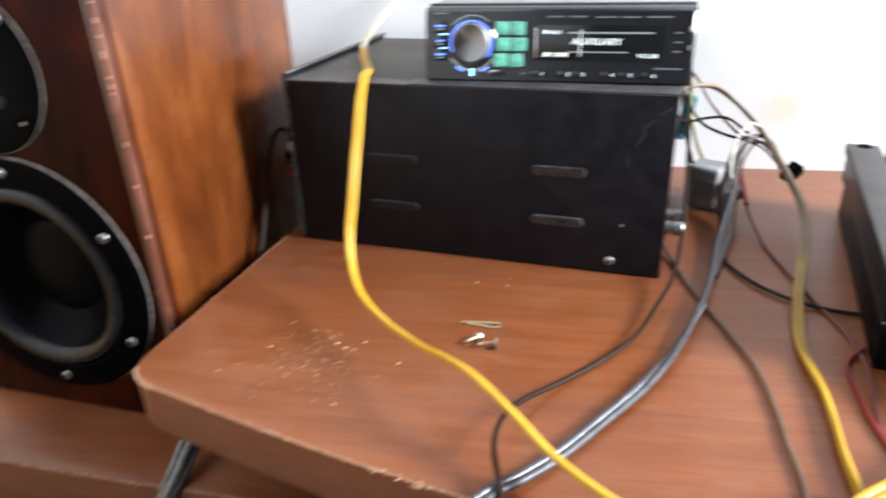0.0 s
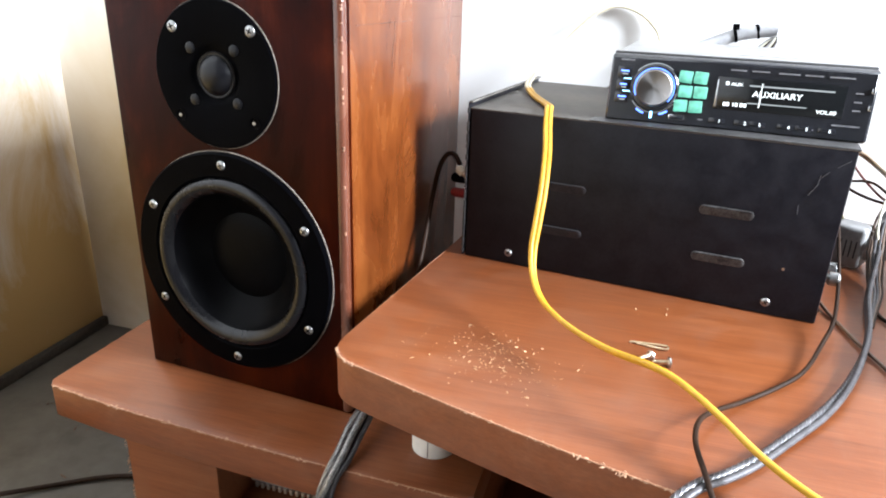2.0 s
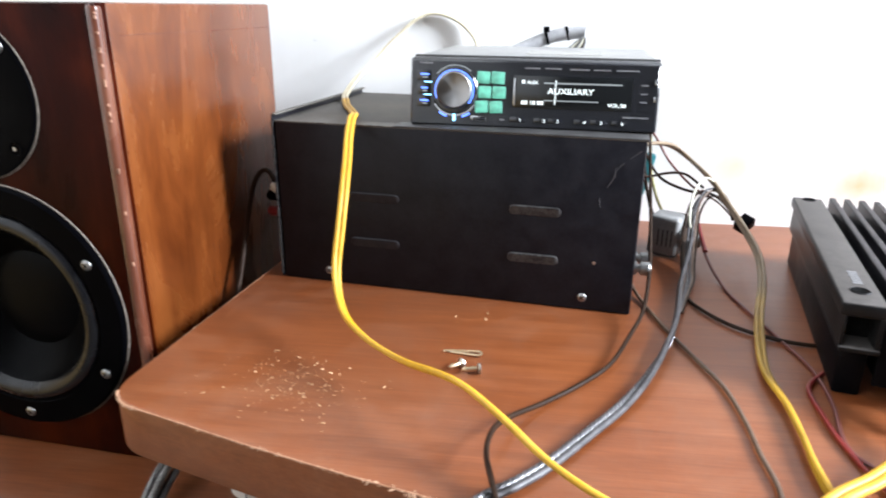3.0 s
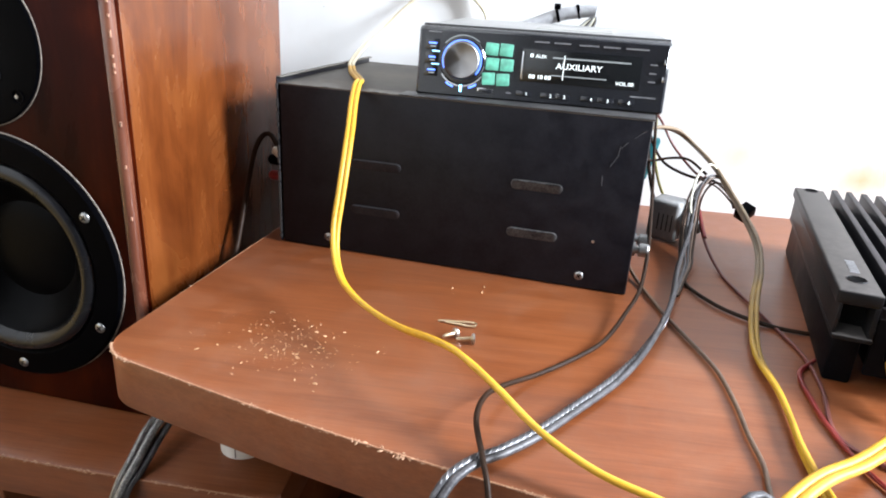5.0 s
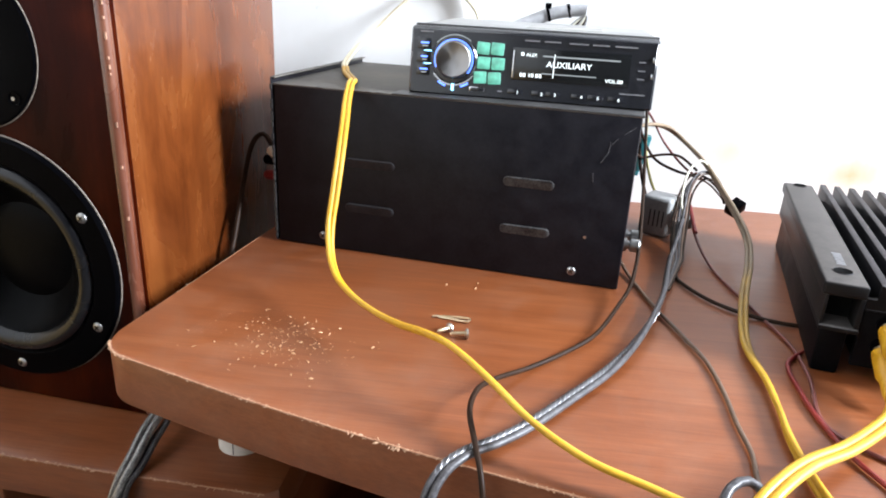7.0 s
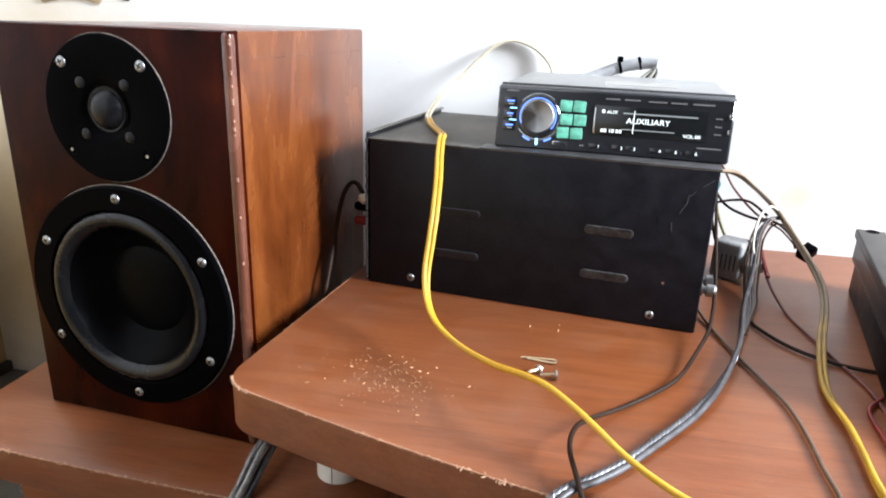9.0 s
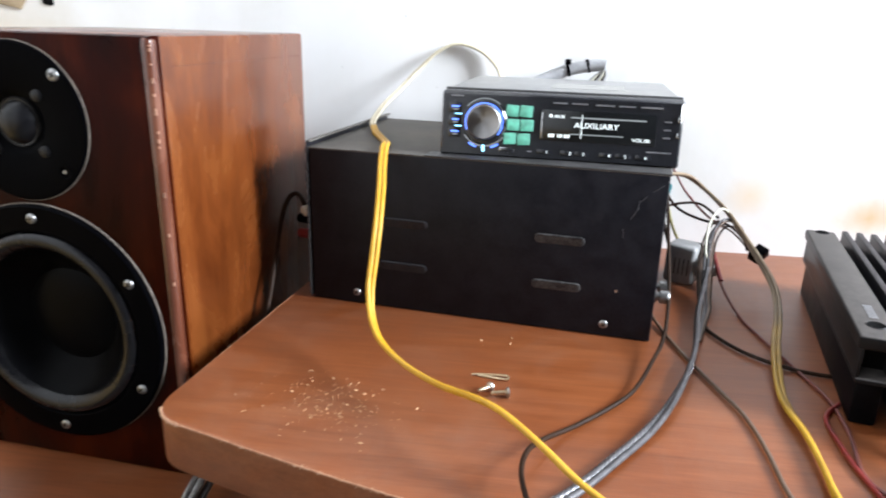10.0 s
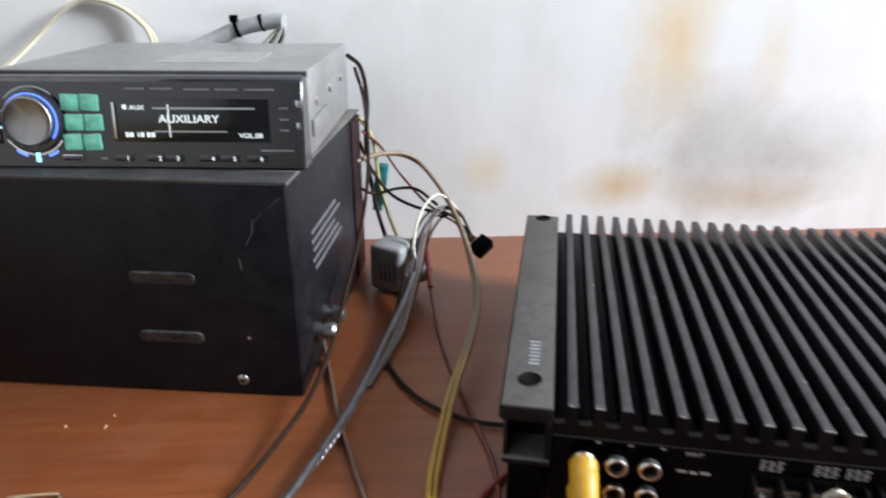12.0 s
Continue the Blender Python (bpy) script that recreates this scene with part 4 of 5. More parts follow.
for x0, x1, hx in ((-0.0236, 0.0006, -0.0109), (A_X1 - 0.0226, A_X1 + 0.0005, A_X1 - 0.0115)):
    # a hollow rail: thick top, two thin sides and a lower lip, open at the front end
    cap = block(x0, x1, -0.0055, A_BACK - 0.001, 0.0522, CAP_TOP, 0.0016, 3)
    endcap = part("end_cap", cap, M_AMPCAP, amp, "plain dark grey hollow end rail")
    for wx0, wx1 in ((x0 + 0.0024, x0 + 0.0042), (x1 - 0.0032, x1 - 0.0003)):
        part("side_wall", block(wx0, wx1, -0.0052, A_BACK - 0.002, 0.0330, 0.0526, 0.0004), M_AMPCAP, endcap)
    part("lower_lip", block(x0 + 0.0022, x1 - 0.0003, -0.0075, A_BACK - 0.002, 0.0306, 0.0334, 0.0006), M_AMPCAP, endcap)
    part("end_core", block(x0 + 0.0040, x1 - 0.003, 0.012, A_BACK - 0.004, 0.0332, 0.0524), M_CREVICE, endcap)
    part("end_skirt", block(x0 + 0.0045, x1 - 0.0040, -0.0020, A_BACK - 0.008, 0.0, 0.0308, 0.002), M_AMPBODY, amp)
    for hy in (0.0163, 0.2365):
        part("screw_hole", lathe([(0, 0.0003), (0.0046, 0.0003), (0.0050, 0.0006), (0.0053, 0.0)], 28, pose(hx, hy, CAP_TOP)), M_CREVICE, endcap)
        part("hole_rim", lathe([(0.0050, 0.0001), (0.0054, 0.0007), (0.0060, 0.0001)], 28, pose(hx, hy, CAP_TOP), cap=False), M_AMP, endcap)
mk = bmesh.new()
for i in range(7):
    block(-0.0125 + (i % 2) * 0.0004, -0.0070, 0.029 + i * 0.0034, 0.0312 + i * 0.0034, CAP_TOP, CAP_TOP + 0.0003, bm=mk)
part("maker_mark", mk, M_PRINT_DIM, amp, "small pale print", False)
for x in (0.0147, 0.0288, 0.0429):
    for z in (0.0385, 0.0238):
        m = Matrix.Translation((x, -0.0034, z)) @ FORWARD
        jack = part("rca_socket", lathe([(0.0060, 0), (0.0060, 0.0012), (0.0046, 0.0016), (0.0046, 0.0085)], 24, m, cap=False), M_BLACKP, amp, "phono socket with nickel rim")
        part("socket_rim", lathe([(0.0048, 0.0060), (0.0049, 0.0090), (0.0044, 0.0096), (0.0036, 0.0096), (0.0033, 0.0088), (0.0031, 0.0050)], 24, m, cap=False), M_STEEL, jack, "bright nickel barrel")
        part("socket_core", lathe([(0.0033, 0.0062), (0, 0.0063)], 16, m), M_CREVICE, jack)


def terminal_row(x0, n, parent):
    """A barrier strip: tall rounded dividers with a screw clamp and a bright lip between each pair."""
    w = 0.0113
    strip = part("terminal_strip", block(x0, x0 + n * w + 0.0015, -0.0060, -0.0033, 0.0190, 0.0380, 0.0005), M_AMPBODY, parent, "black barrier terminal strip")
    for i in range(n + 1):
        side = extrude_outline([(-0.0050, 0.0190), (-0.0128, 0.0190), (-0.0132, 0.0300), (-0.0120, 0.0345), (-0.0095, 0.0372), (-0.0050, 0.0384)], 0.0, 0.0018, 0.0004)
        side.transform(Matrix.Translation((x0 + i * w, 0, 0)) @ Matrix(((0, 0, 1, 0), (1, 0, 0, 0), (0, 1, 0, 0), (0, 0, 0, 1))))
        part("divider", side, M_AMPBODY, strip)
    for i in range(n):
        cx = x0 + (i + 0.5) * w + 0.0009
        part("clamp_plate", block(cx - 0.0040, cx + 0.0040, -0.0080, -0.0058, 0.0222, 0.0325, 0.0005), M_SCREW, strip, "dull nickel clamp plate")
        part("clamp_screw", lathe([(0.0031, 0), (0.0031, 0.0014), (0.0022, 0.0024), (0, 0.0024)], 16, Matrix.Translation((cx, -0.0080, 0.0278)) @ FORWARD), M_SCREW, strip)
        part("screw_slot", block(cx - 0.0020, cx + 0.0020, -0.0106, -0.0100, 0.0275, 0.0281), M_CREVICE, strip)
        part("clamp_lip", block(cx - 0.0044, cx + 0.0044, -0.0126, -0.0060, 0.0192, 0.0206, 0.0003), M_SCREW, strip)


for x0, n in ((0.0855, 4), (0.1365, 4), (0.1875, 4), (0.2385, 5)):
    terminal_row(x0, n, amp)
prn = bmesh.new()
for x0 in (0.0900, 0.1120, 0.1245, 0.1420, 0.1560, 0.1690, 0.1850, 0.2000, 0.2160):
    for k in range(4):
        for j in range(3):
            block(x0 + j * 0.0034, x0 + j * 0.0034 + 0.0016 + 0.0007 * ((j + k) % 2), -0.0038, -0.0033, 0.0388 + k * 0.0015, 0.0396 + k * 0.0015, bm=prn)
for x0, w, z in ((0.056, 0.004, 0.0330), (0.0615, 0.003, 0.0327), (0.066, 0.004, 0.0330), (0.150, 0.022, 0.0450), (0.020, 0.002, 0.0440), (0.034, 0.002, 0.0440), (0.048, 0.002, 0.0440)):
    block(x0, x0 + w, -0.0038, -0.0033, z, z + 0.0012, bm=prn)
tagged(part("panel_print", prn, M_PRINT, amp, "rows of small pale print", False), kind="stuff")
writing("INPUT", 0.0026, M_PRINT, amp, Matrix.Translation((0.0585, -0.0038, 0.0425)) @ pose(0, 0, 0, 90, 0, 0), "panel_writing")

# ---- cables ----
Z = TOP + 0.0035


def cable(name, pts, r, material, label, twin=False, strands=0, twist=0.0, n=10, turns=42):
    """One cable as a thing; twin: two cores side by side."""
    if twin:
        bm = tube(pts, r, n, side=r * (0.0 if strands else 0.92), twist=twist)
        tube(pts, r, n, bm, side=-r * (1.84 if strands else 0.92), twist=twist)
    else:
        bm = tube(pts, r, n)
    ob = part(name, bm, material)
    run = curve_points(pts) if strands else []
    fine = [a.lerp(b, j / 4) for a, b in zip(run, run[1:]) for j in range(4) if 0.30 < a.y < 0.50]
    for k in range(strands):
        a = 2 * math.pi * k / strands
        part("tinned_strand", tube(fine, r * 0.16, 4, smooth_run=False, side=r * 0.93 * math.cos(a), lift=r * 0.93 * math.sin(a), twist=turns), M_STRAND, ob, "silvery twisted strand under clear sheath")
    return tagged(ob, label, "cable")


def flat(z, *xy):
    return [(x, y, z) for x, y in xy]


# yellow twin lead over the case front, down to the stand and across it
cable("signal_cable", [(0.0080, 0.684, TOP + CH + 0.0032), (0.0180, 0.650, TOP + CH + 0.0030), (0.0345, 0.605, TOP + CH + 0.0040), (0.0425, 0.578, TOP + CH + 0.0055), (0.0440, 0.5640, TOP + CH + 0.0050), (0.0475, 0.5400, 0.4200), (0.0520, 0.5150, 0.4065), (0.0545, 0.4920, 0.3850), (0.0540, 0.4810, 0.3640),
                       (0.0535, 0.4715, 0.3450), (0.0570, 0.4600, 0.3295), (0.0660, 0.4430, 0.3210), (0.0800, 0.4250, 0.3180), (0.0970, 0.4080, 0.3170), (0.1170, 0.3880, 0.3200), (0.1360, 0.3690, 0.3260), (0.1500, 0.3560, 0.3280), (0.1630, 0.3435, 0.3260), (0.1760, 0.3330, 0.3210),
                       (0.1900, 0.3210, 0.3150), (0.2060, 0.3115, 0.3090), (0.2250, 0.3030, 0.3040), (0.2500, 0.2960, 0.3000), (0.2750, 0.2860, 0.2960), (0.2920, 0.2740, 0.2870), (0.3000, 0.2640, 0.2700), (0.3030, 0.2580, 0.2000)], 0.0018, M_YEL, "bright yellow twin audio cable draped over the case", True, twist=lambda d: 0.75 * max(0.0, min(1.0, (d - 0.20) / 0.07)))
# the yellow lead carries on from its kink, this run coloured cream
cable("arched_cable", [(0.0080, 0.684, TOP + CH + 0.0032), (0.0040, 0.700, TOP + CH + 0.0060), (0.0100, 0.722, 0.4430), (0.0230, 0.752, 0.4590), (0.0385, 0.774, 0.4780), (0.0580, 0.780, 0.4960), (0.0780, 0.782, 0.5035), (0.1000, 0.782, 0.4980), (0.1160, 0.780, 0.4860), (0.1250, 0.776, 0.4720), (0.1280, 0.768, 0.445)],
      0.0017, M_CREAM, "cream-coloured upper run of the yellow twin cable, arching against the wall", True)
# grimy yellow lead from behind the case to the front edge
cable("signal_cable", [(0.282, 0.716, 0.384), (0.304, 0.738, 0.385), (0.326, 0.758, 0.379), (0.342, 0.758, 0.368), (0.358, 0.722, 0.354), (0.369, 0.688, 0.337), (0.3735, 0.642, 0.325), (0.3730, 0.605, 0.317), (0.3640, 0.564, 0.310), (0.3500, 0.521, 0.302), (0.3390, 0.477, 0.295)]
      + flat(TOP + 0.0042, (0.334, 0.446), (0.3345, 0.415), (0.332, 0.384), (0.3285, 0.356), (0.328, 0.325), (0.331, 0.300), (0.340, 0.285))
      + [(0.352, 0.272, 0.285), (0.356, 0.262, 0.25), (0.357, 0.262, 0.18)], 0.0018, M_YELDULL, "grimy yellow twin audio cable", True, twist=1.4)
cable("speaker_lead", [(0.288, 0.740, 0.455), (0.295, 0.738, 0.425), (0.2965, 0.712, 0.378), (0.291, 0.655, 0.346), (0.2835, 0.597, 0.326), (0.277, 0.556, 0.312), (0.268, 0.518, 0.303), (0.256, 0.489, 0.298), (0.2385, 0.451, 0.2945)]
      + flat(TOP + 0.0028, (0.2195, 0.4270), (0.1955, 0.4015)) + [(0.1765, 0.377, 0.298), (0.167, 0.356, 0.303), (0.1645, 0.334, 0.304), (0.169, 0.314, 0.300), (0.1735, 0.300, 0.292), (0.176, 0.292, 0.275), (0.177, 0.290, 0.23), (0.172, 0.292, 0.12)],
      0.0015, M_BLKWIRE, "thin black cable hanging beside the case")
cable("speaker_cable", [(0.330, 0.655, 0.312), (0.322, 0.630, 0.302)] + flat(TOP + 0.0042, (0.309, 0.588), (0.2945, 0.528), (0.2805, 0.485), (0.2585, 0.4375), (0.237, 0.401), (0.2160, 0.372), (0.1950, 0.3440), (0.1790, 0.3270))
      + [(0.1645, 0.3125, 0.296), (0.154, 0.300, 0.293), (0.148, 0.289, 0.28), (0.145, 0.286, 0.23), (0.140, 0.295, 0.10)], 0.0020, M_CLEARDARK, "clear twin loudspeaker cable with dark twisted strands", True, 4, turns=55, twist=lambda d: -1.45 * max(0.0, min(1.0, (0.27 - d) / 0.09)))
cable("wire", [(0.262, 0.620, 0.31), (0.268, 0.590, 0.298)] + flat(TOP + 0.0022, (0.274, 0.562), (0.2845, 0.509), (0.2960, 0.4660), (0.3045, 0.4330), (0.3065, 0.3980), (0.3055, 0.3660), (0.3060, 0.3430), (0.3030, 0.3230), (0.300, 0.300)) + [(0.300, 0.285, 0.292), (0.301, 0.276, 0.28), (0.301, 0.272, 0.22)],
      0.0014, M_BROWN, "thin brown wire across the stand")
cable("wire", [(0.345, 0.700, 0.336), (0.330, 0.670, 0.315), (0.317, 0.620, 0.298)] + flat(TOP + 0.0022, (0.3125, 0.575), (0.316, 0.553), (0.331, 0.526), (0.352, 0.508), (0.372, 0.500), (0.400, 0.497)), 0.0015, M_BLKWIRE, "thin black wire running under the amplifier")
red_wire = cable("wire", [(0.350, 0.715, 0.345), (0.342, 0.690, 0.325), (0.343, 0.650, 0.302)] + flat(TOP + 0.0016, (0.347, 0.600), (0.352, 0.557), (0.361, 0.505), (0.367, 0.466), (0.364, 0.426), (0.354, 0.383), (0.360, 0.364), (0.380, 0.346), (0.410, 0.335)), 0.0013, M_MAROON, "thin dark red wire with a short bright red stretch")
# a short stretch of the same wire, thicker and in brighter red
part("sleeve", tube([(0.3415, 0.682, 0.3205), (0.3420, 0.668, 0.3125), (0.3430, 0.652, 0.3040)], 0.0021, 10), M_RED, red_wire, "short thicker stretch of the wire in bright red")
cable("wire", flat(TOP + 0.0020, (0.372, 0.460), (0.356, 0.440), (0.3525, 0.410), (0.352, 0.385), (0.356, 0.352), (0.366, 0.322)) + [(0.372, 0.295, 0.292), (0.376, 0.268, 0.285), (0.377, 0.262, 0.22)], 0.0014, M_RED, "red wire from beneath the amplifier")
cable("cable_loop", [(0.272, 0.272, 0.25), (0.272, 0.276, 0.285), (0.275, 0.285, 0.300), (0.281, 0.2955, 0.306), (0.290, 0.3005, 0.307), (0.2965, 0.297, 0.303), (0.298, 0.288, 0.296), (0.297, 0.276, 0.285), (0.296, 0.268, 0.24)], 0.0022, M_CLEARDARK, "small loop of dark clear cable at the front edge")

# yellow phono lead from the amplifier
def amp_at(x, y, z):
    return tuple(amp.matrix_world @ Vector((x, y, z)))


plug_cable = [amp_at(0.0147, -0.032, 0.030), amp_at(0.0150, -0.046, 0.0205), amp_at(0.0115, -0.062, 0.0140), amp_at(0.0020, -0.078, 0.0120)]
lead = tagged(new("phono_lead"), "yellow phono lead plugged into the amplifier", "cable")
part("sheath", tube(plug_cable + [(0.348, 0.3395, 0.303), (0.322, 0.319, 0.306), (0.300, 0.297, 0.306), (0.288, 0.283, 0.300), (0.280, 0.268, 0.28), (0.276, 0.262, 0.22)], 0.0024, 10, side=0.0022), M_YEL, lead)
part("sheath", tube(plug_cable + [(0.348, 0.3395, 0.303), (0.322, 0.319, 0.306), (0.300, 0.297, 0.306), (0.288, 0.283, 0.300), (0.280, 0.268, 0.28), (0.276, 0.262, 0.22)], 0.0024, 10, side=-0.0022), M_YEL, lead)
for z in (0.0385, 0.0238):
    m = amp.matrix_world @ Matrix.Translation((0.0147, -0.0105, z)) @ pose(0, 0, 0, 90 + 26, 0, 3)
    plug = part("plug_body", lathe([(0.0062, 0), (0.0064, 0.003), (0.0060, 0.0042), (0.0064, 0.0055), (0.0060, 0.017), (0.0046, 0.020), (0.0040, 0.029), (0.0032, 0.033), (0, 0.033)], 24, m), M_YEL, lead, "yellow moulded plug")
    part("collar", lathe([(0.0052, -0.002), (0.0052, 0.0005)], 20, m), M_BRASS, plug)


# everything joined to the right-hand end of the case
def oriented(at, d, up=(0, 0, 1)):
    """A pose at a point whose z axis runs along d."""
    return Matrix.Translation(at) @ Vector(d).to_track_quat("Z", "Y").to_matrix().to_4x4()


def box_at(m, sx, sy, sz, bev):
    bm = block(-sx / 2, sx / 2, -sy / 2, sy / 2, -sz / 2, sz / 2, bev)
    bm.transform(m)
    return bm


conn = thing("wire_plug", pose(0.3860, 0.6930, 0.3195, 18, -28, 35), "small black plastic plug on loose wires", "plug")
part("housing", block(-0.008, 0.008, -0.006, 0.006, -0.005, 0.005, 0.0008), M_BLACKP, conn)
part("latch", block(0.006, 0.0105, -0.002, 0.002, -0.0055, -0.002, 0.0004), M_BLACKP, conn)
psu = thing("grey_adaptor", pose(0.3165, 0.684, TOP + 0.0008, 0, 0, -30), "grey ribbed plastic adaptor on the stand beside the case", "adaptor")
part("body", block(-0.016, 0.013, -0.014, 0.014, 0.0, 0.038, 0.004, 3), M_GREYPL, psu)
for i in range(4):
    part("rib", block(-0.006 + i * 0.0042, -0.0050 + i * 0.0042, -0.0144, -0.0135, 0.010, 0.026, 0.0003), M_BLACKP, psu)
part("neck", lathe([(0.010, 0), (0.010, 0.008), (0.007, 0.014), (0.005, 0.018)], 24, Matrix.Translation((0.013, 0, 0.017)) @ at_side), M_GREYPL, psu)
teal = thing("fuse_holder", pose(0.3040, 0.768, 0.350, 12, 8, 0), "teal plastic fuse holder hanging on wires", "fuse holder")
part("body", block(-0.0055, 0.0055, -0.004, 0.004, -0.020, 0.020, 0.002), M_TEAL, teal)
part("cap", block(-0.0045, 0.0045, -0.0033, 0.0033, -0.026, -0.019, 0.001), M_TEAL, teal)
for k, (dx, dz, mat_w, rr) in enumerate(((0.0, 0.0, M_CLEARDARK, 0.0013), (0.005, 0.003, M_BROWN, 0.0010), (-0.004, 0.002, M_BLKWIRE, 0.0010), (0.003, 0.005, M_CLEARDARK, 0.0010), (0.007, -0.002, M_BLKWIRE, 0.0010), (-0.002, -0.003, M_BROWN, 0.0009))):
    cable("wire", [(0.380 - dx * 0.4, 0.700, 0.322 + dz), (0.366 + dx, 0.712, 0.338 + dz), (0.350 + dx, 0.708, 0.343 + dz), (0.337 + dx, 0.690, 0.332 + dz), (0.328 + dx * 1.2, 0.660, 0.314), (0.321 + dx, 0.625, 0.300), (0.317 + dx * 0.8, 0.600, 0.2960), (0.308 + dx * 0.5, 0.570, 0.2935), (0.299 + dx * 0.3, 0.540, 0.2925)], rr, mat_w, "loose thin wire in a bundle beside the case")
cable("wire", [(0.334, 0.668, 0.312), (0.331, 0.675, 0.330), (0.338, 0.695, 0.350), (0.352, 0.712, 0.358), (0.366, 0.716, 0.346), (0.372, 0.706, 0.334)], 0.0011, M_WHITEW, "cream-white wire arching over the bundle")
cable("wire", [(0.290, 0.728, 0.398), (0.297, 0.738, 0.375), (0.312, 0.738, 0.352), (0.332, 0.728, 0.343), (0.356, 0.716, 0.340)], 0.0014, M_BLKWIRE, "thin black wire behind the case")
cable("wire", [(0.288, 0.722, 0.362), (0.300, 0.735, 0.352), (0.318, 0.735, 0.356), (0.335, 0.730, 0.357), (0.352, 0.720, 0.346)], 0.0013, M_BLKWIRE, "thin black wire behind the case")
cable("wire", [(0.292, 0.735, 0.405), (0.306, 0.745, 0.390), (0.322, 0.745, 0.366), (0.342, 0.730, 0.346), (0.358, 0.716, 0.338)], 0.0012, M_MAROON, "thin dark red wire behind the case")
cable("wire", [(0.290, 0.732, 0.418), (0.300, 0.744, 0.395), (0.304, 0.744, 0.360), (0.312, 0.736, 0.330), (0.322, 0.715, 0.310), (0.330, 0.690, 0.296)], 0.0015, M_PALEYEL, "pale yellow wire behind the case")
cable("wire", [(0.283, 0.740, 0.464), (0.292, 0.756, 0.452), (0.296, 0.756, 0.425), (0.294, 0.748, 0.390), (0.300, 0.738, 0.345), (0.310, 0.726, 0.310), (0.318, 0.700, 0.296)], 0.0018, M_BLKWIRE, "black wire from the radio's rear")

# grey sleeved harness standing up behind the radio
har = thing("wiring_harness", pose(0, 0, 0), "grey sleeved wiring harness behind the radio", "wiring harness")
part("sleeve", tube([(0.150, 0.762, 0.462), (0.172, 0.770, 0.472), (0.196, 0.772, 0.482), (0.222, 0.770, 0.487), (0.232, 0.768, 0.487)], 0.0062, 14), M_GREYSL, har)
for x, z in ((0.194, 0.4815), (0.214, 0.486)):
    part("tie", lathe([(0.0068, -0.0015), (0.0070, 0), (0.0068, 0.0015)], 18, oriented((x, 0.7715, z), (1, 0, 0.3))), M_BLACKP, har)
part("tie_tail", block(0.190, 0.196, 0.762, 0.768, 0.487, 0.4925, 0.0008), M_BLACKP, har)
for i in range(7):
    part("core", tube([(0.230, 0.768 - i * 0.0008, 0.486 - i * 0.0005), (0.232 - i * 0.0016, 0.765, 0.478), (0.226 - i * 0.0030, 0.760, 0.464), (0.220 - i * 0.0034, 0.748, 0.452), (0.219 - i * 0.0034, 0.7405, 0.450)], 0.0011, 6), (M_GREYPL, M_BLKWIRE, M_WHITEW)[i % 3], har)

# cables round the loudspeaker
# clear cable in two pieces; this upper one is blackened for the case's shade
cable("speaker_lead", [(-0.0390, 0.611, 0.3640), (-0.0450, 0.616, 0.3715), (-0.0520, 0.617, 0.3725), (-0.0580, 0.610, 0.3620), (-0.0610, 0.597, 0.3330), (-0.0610, 0.572, 0.2920), (-0.0630, 0.545, 0.2450), (-0.0640, 0.540, 0.2000), (-0.0600, 0.545, 0.1805)],
      0.0023, M_BLKWIRE, "upper run of the clear loudspeaker cable, coloured black for the case's shade")
cable("speaker_cable", [(-0.0500, 0.560, 0.1815), (-0.0600, 0.500, 0.1900), (-0.0655, 0.455, 0.2050), (-0.0685, 0.425, 0.2010), (-0.0715, 0.402, 0.1870), (-0.0755, 0.391, 0.1740), (-0.0810, 0.386, 0.150), (-0.086, 0.388, 0.10), (-0.090, 0.400, 0.045), (-0.095, 0.412, 0.004)],
      0.0028, M_CLEARGREY, "clear loudspeaker cable hanging over the lower slab", True, 5, turns=6)
cable("speaker_cable", [(-0.0400, 0.560, 0.1815), (-0.0500, 0.510, 0.1900), (-0.0570, 0.460, 0.2020), (-0.0600, 0.425, 0.1950), (-0.0635, 0.402, 0.1830), (-0.0690, 0.3895, 0.1720), (-0.0750, 0.386, 0.140), (-0.080, 0.392, 0.09), (-0.082, 0.405, 0.03), (-0.084, 0.414, 0.004)],
      0.0020, M_CLEARDARK, "dark clear loudspeaker cable over the lower slab", True, twist=3)
banana = thing("banana_plug", oriented((-0.0265, 0.6050, 0.3525), (-0.80, 0.20, 0.55)), "nickel banana plug in the case terminal", "plug")
part("barrel", lathe([(0.0022, 0.0), (0.0030, 0.001), (0.0030, 0.009), (0.0026, 0.010), (0.0026, 0.016), (0.0020, 0.0185), (0, 0.0185)], 20), M_STEEL, banana)
part("boot", lathe([(0.0030, 0.0095), (0.0042, 0.0100), (0.0042, 0.0165), (0.0030, 0.0170)], 20), M_WHITEW, banana, "pale plastic collar")

# equipment in the lower bay
unit = thing("vented_receiver", pose(-0.196, 0.470, 0.060, 0, 0, 0), "grey steel equipment case with toothed edge on the bottom shelf", "receiver")
part("shell", block(0.0, 0.185, 0.0, 0.22, 0.012, 0.078, 0.002), M_GREYPL, unit)
for i in range(30):
    part("tooth", block(0.006 + i * 0.006, 0.009 + i * 0.006, -0.002, 0.004, 0.008, 0.0135, 0.0004), M_STEEL, unit)
for i in range(16):
    part("vent_slot", block(0.070 + i * 0.0066, 0.0715 + i * 0.0066, -0.0004, 0.002, 0.030, 0.048), M_CREVICE, unit)
for x in (0.02, 0.165):
    part("foot", lathe([(0.008, 0), (0.008, 0.0125)], 16, pose(x, 0.03, 0)), M_BLACKP, unit)

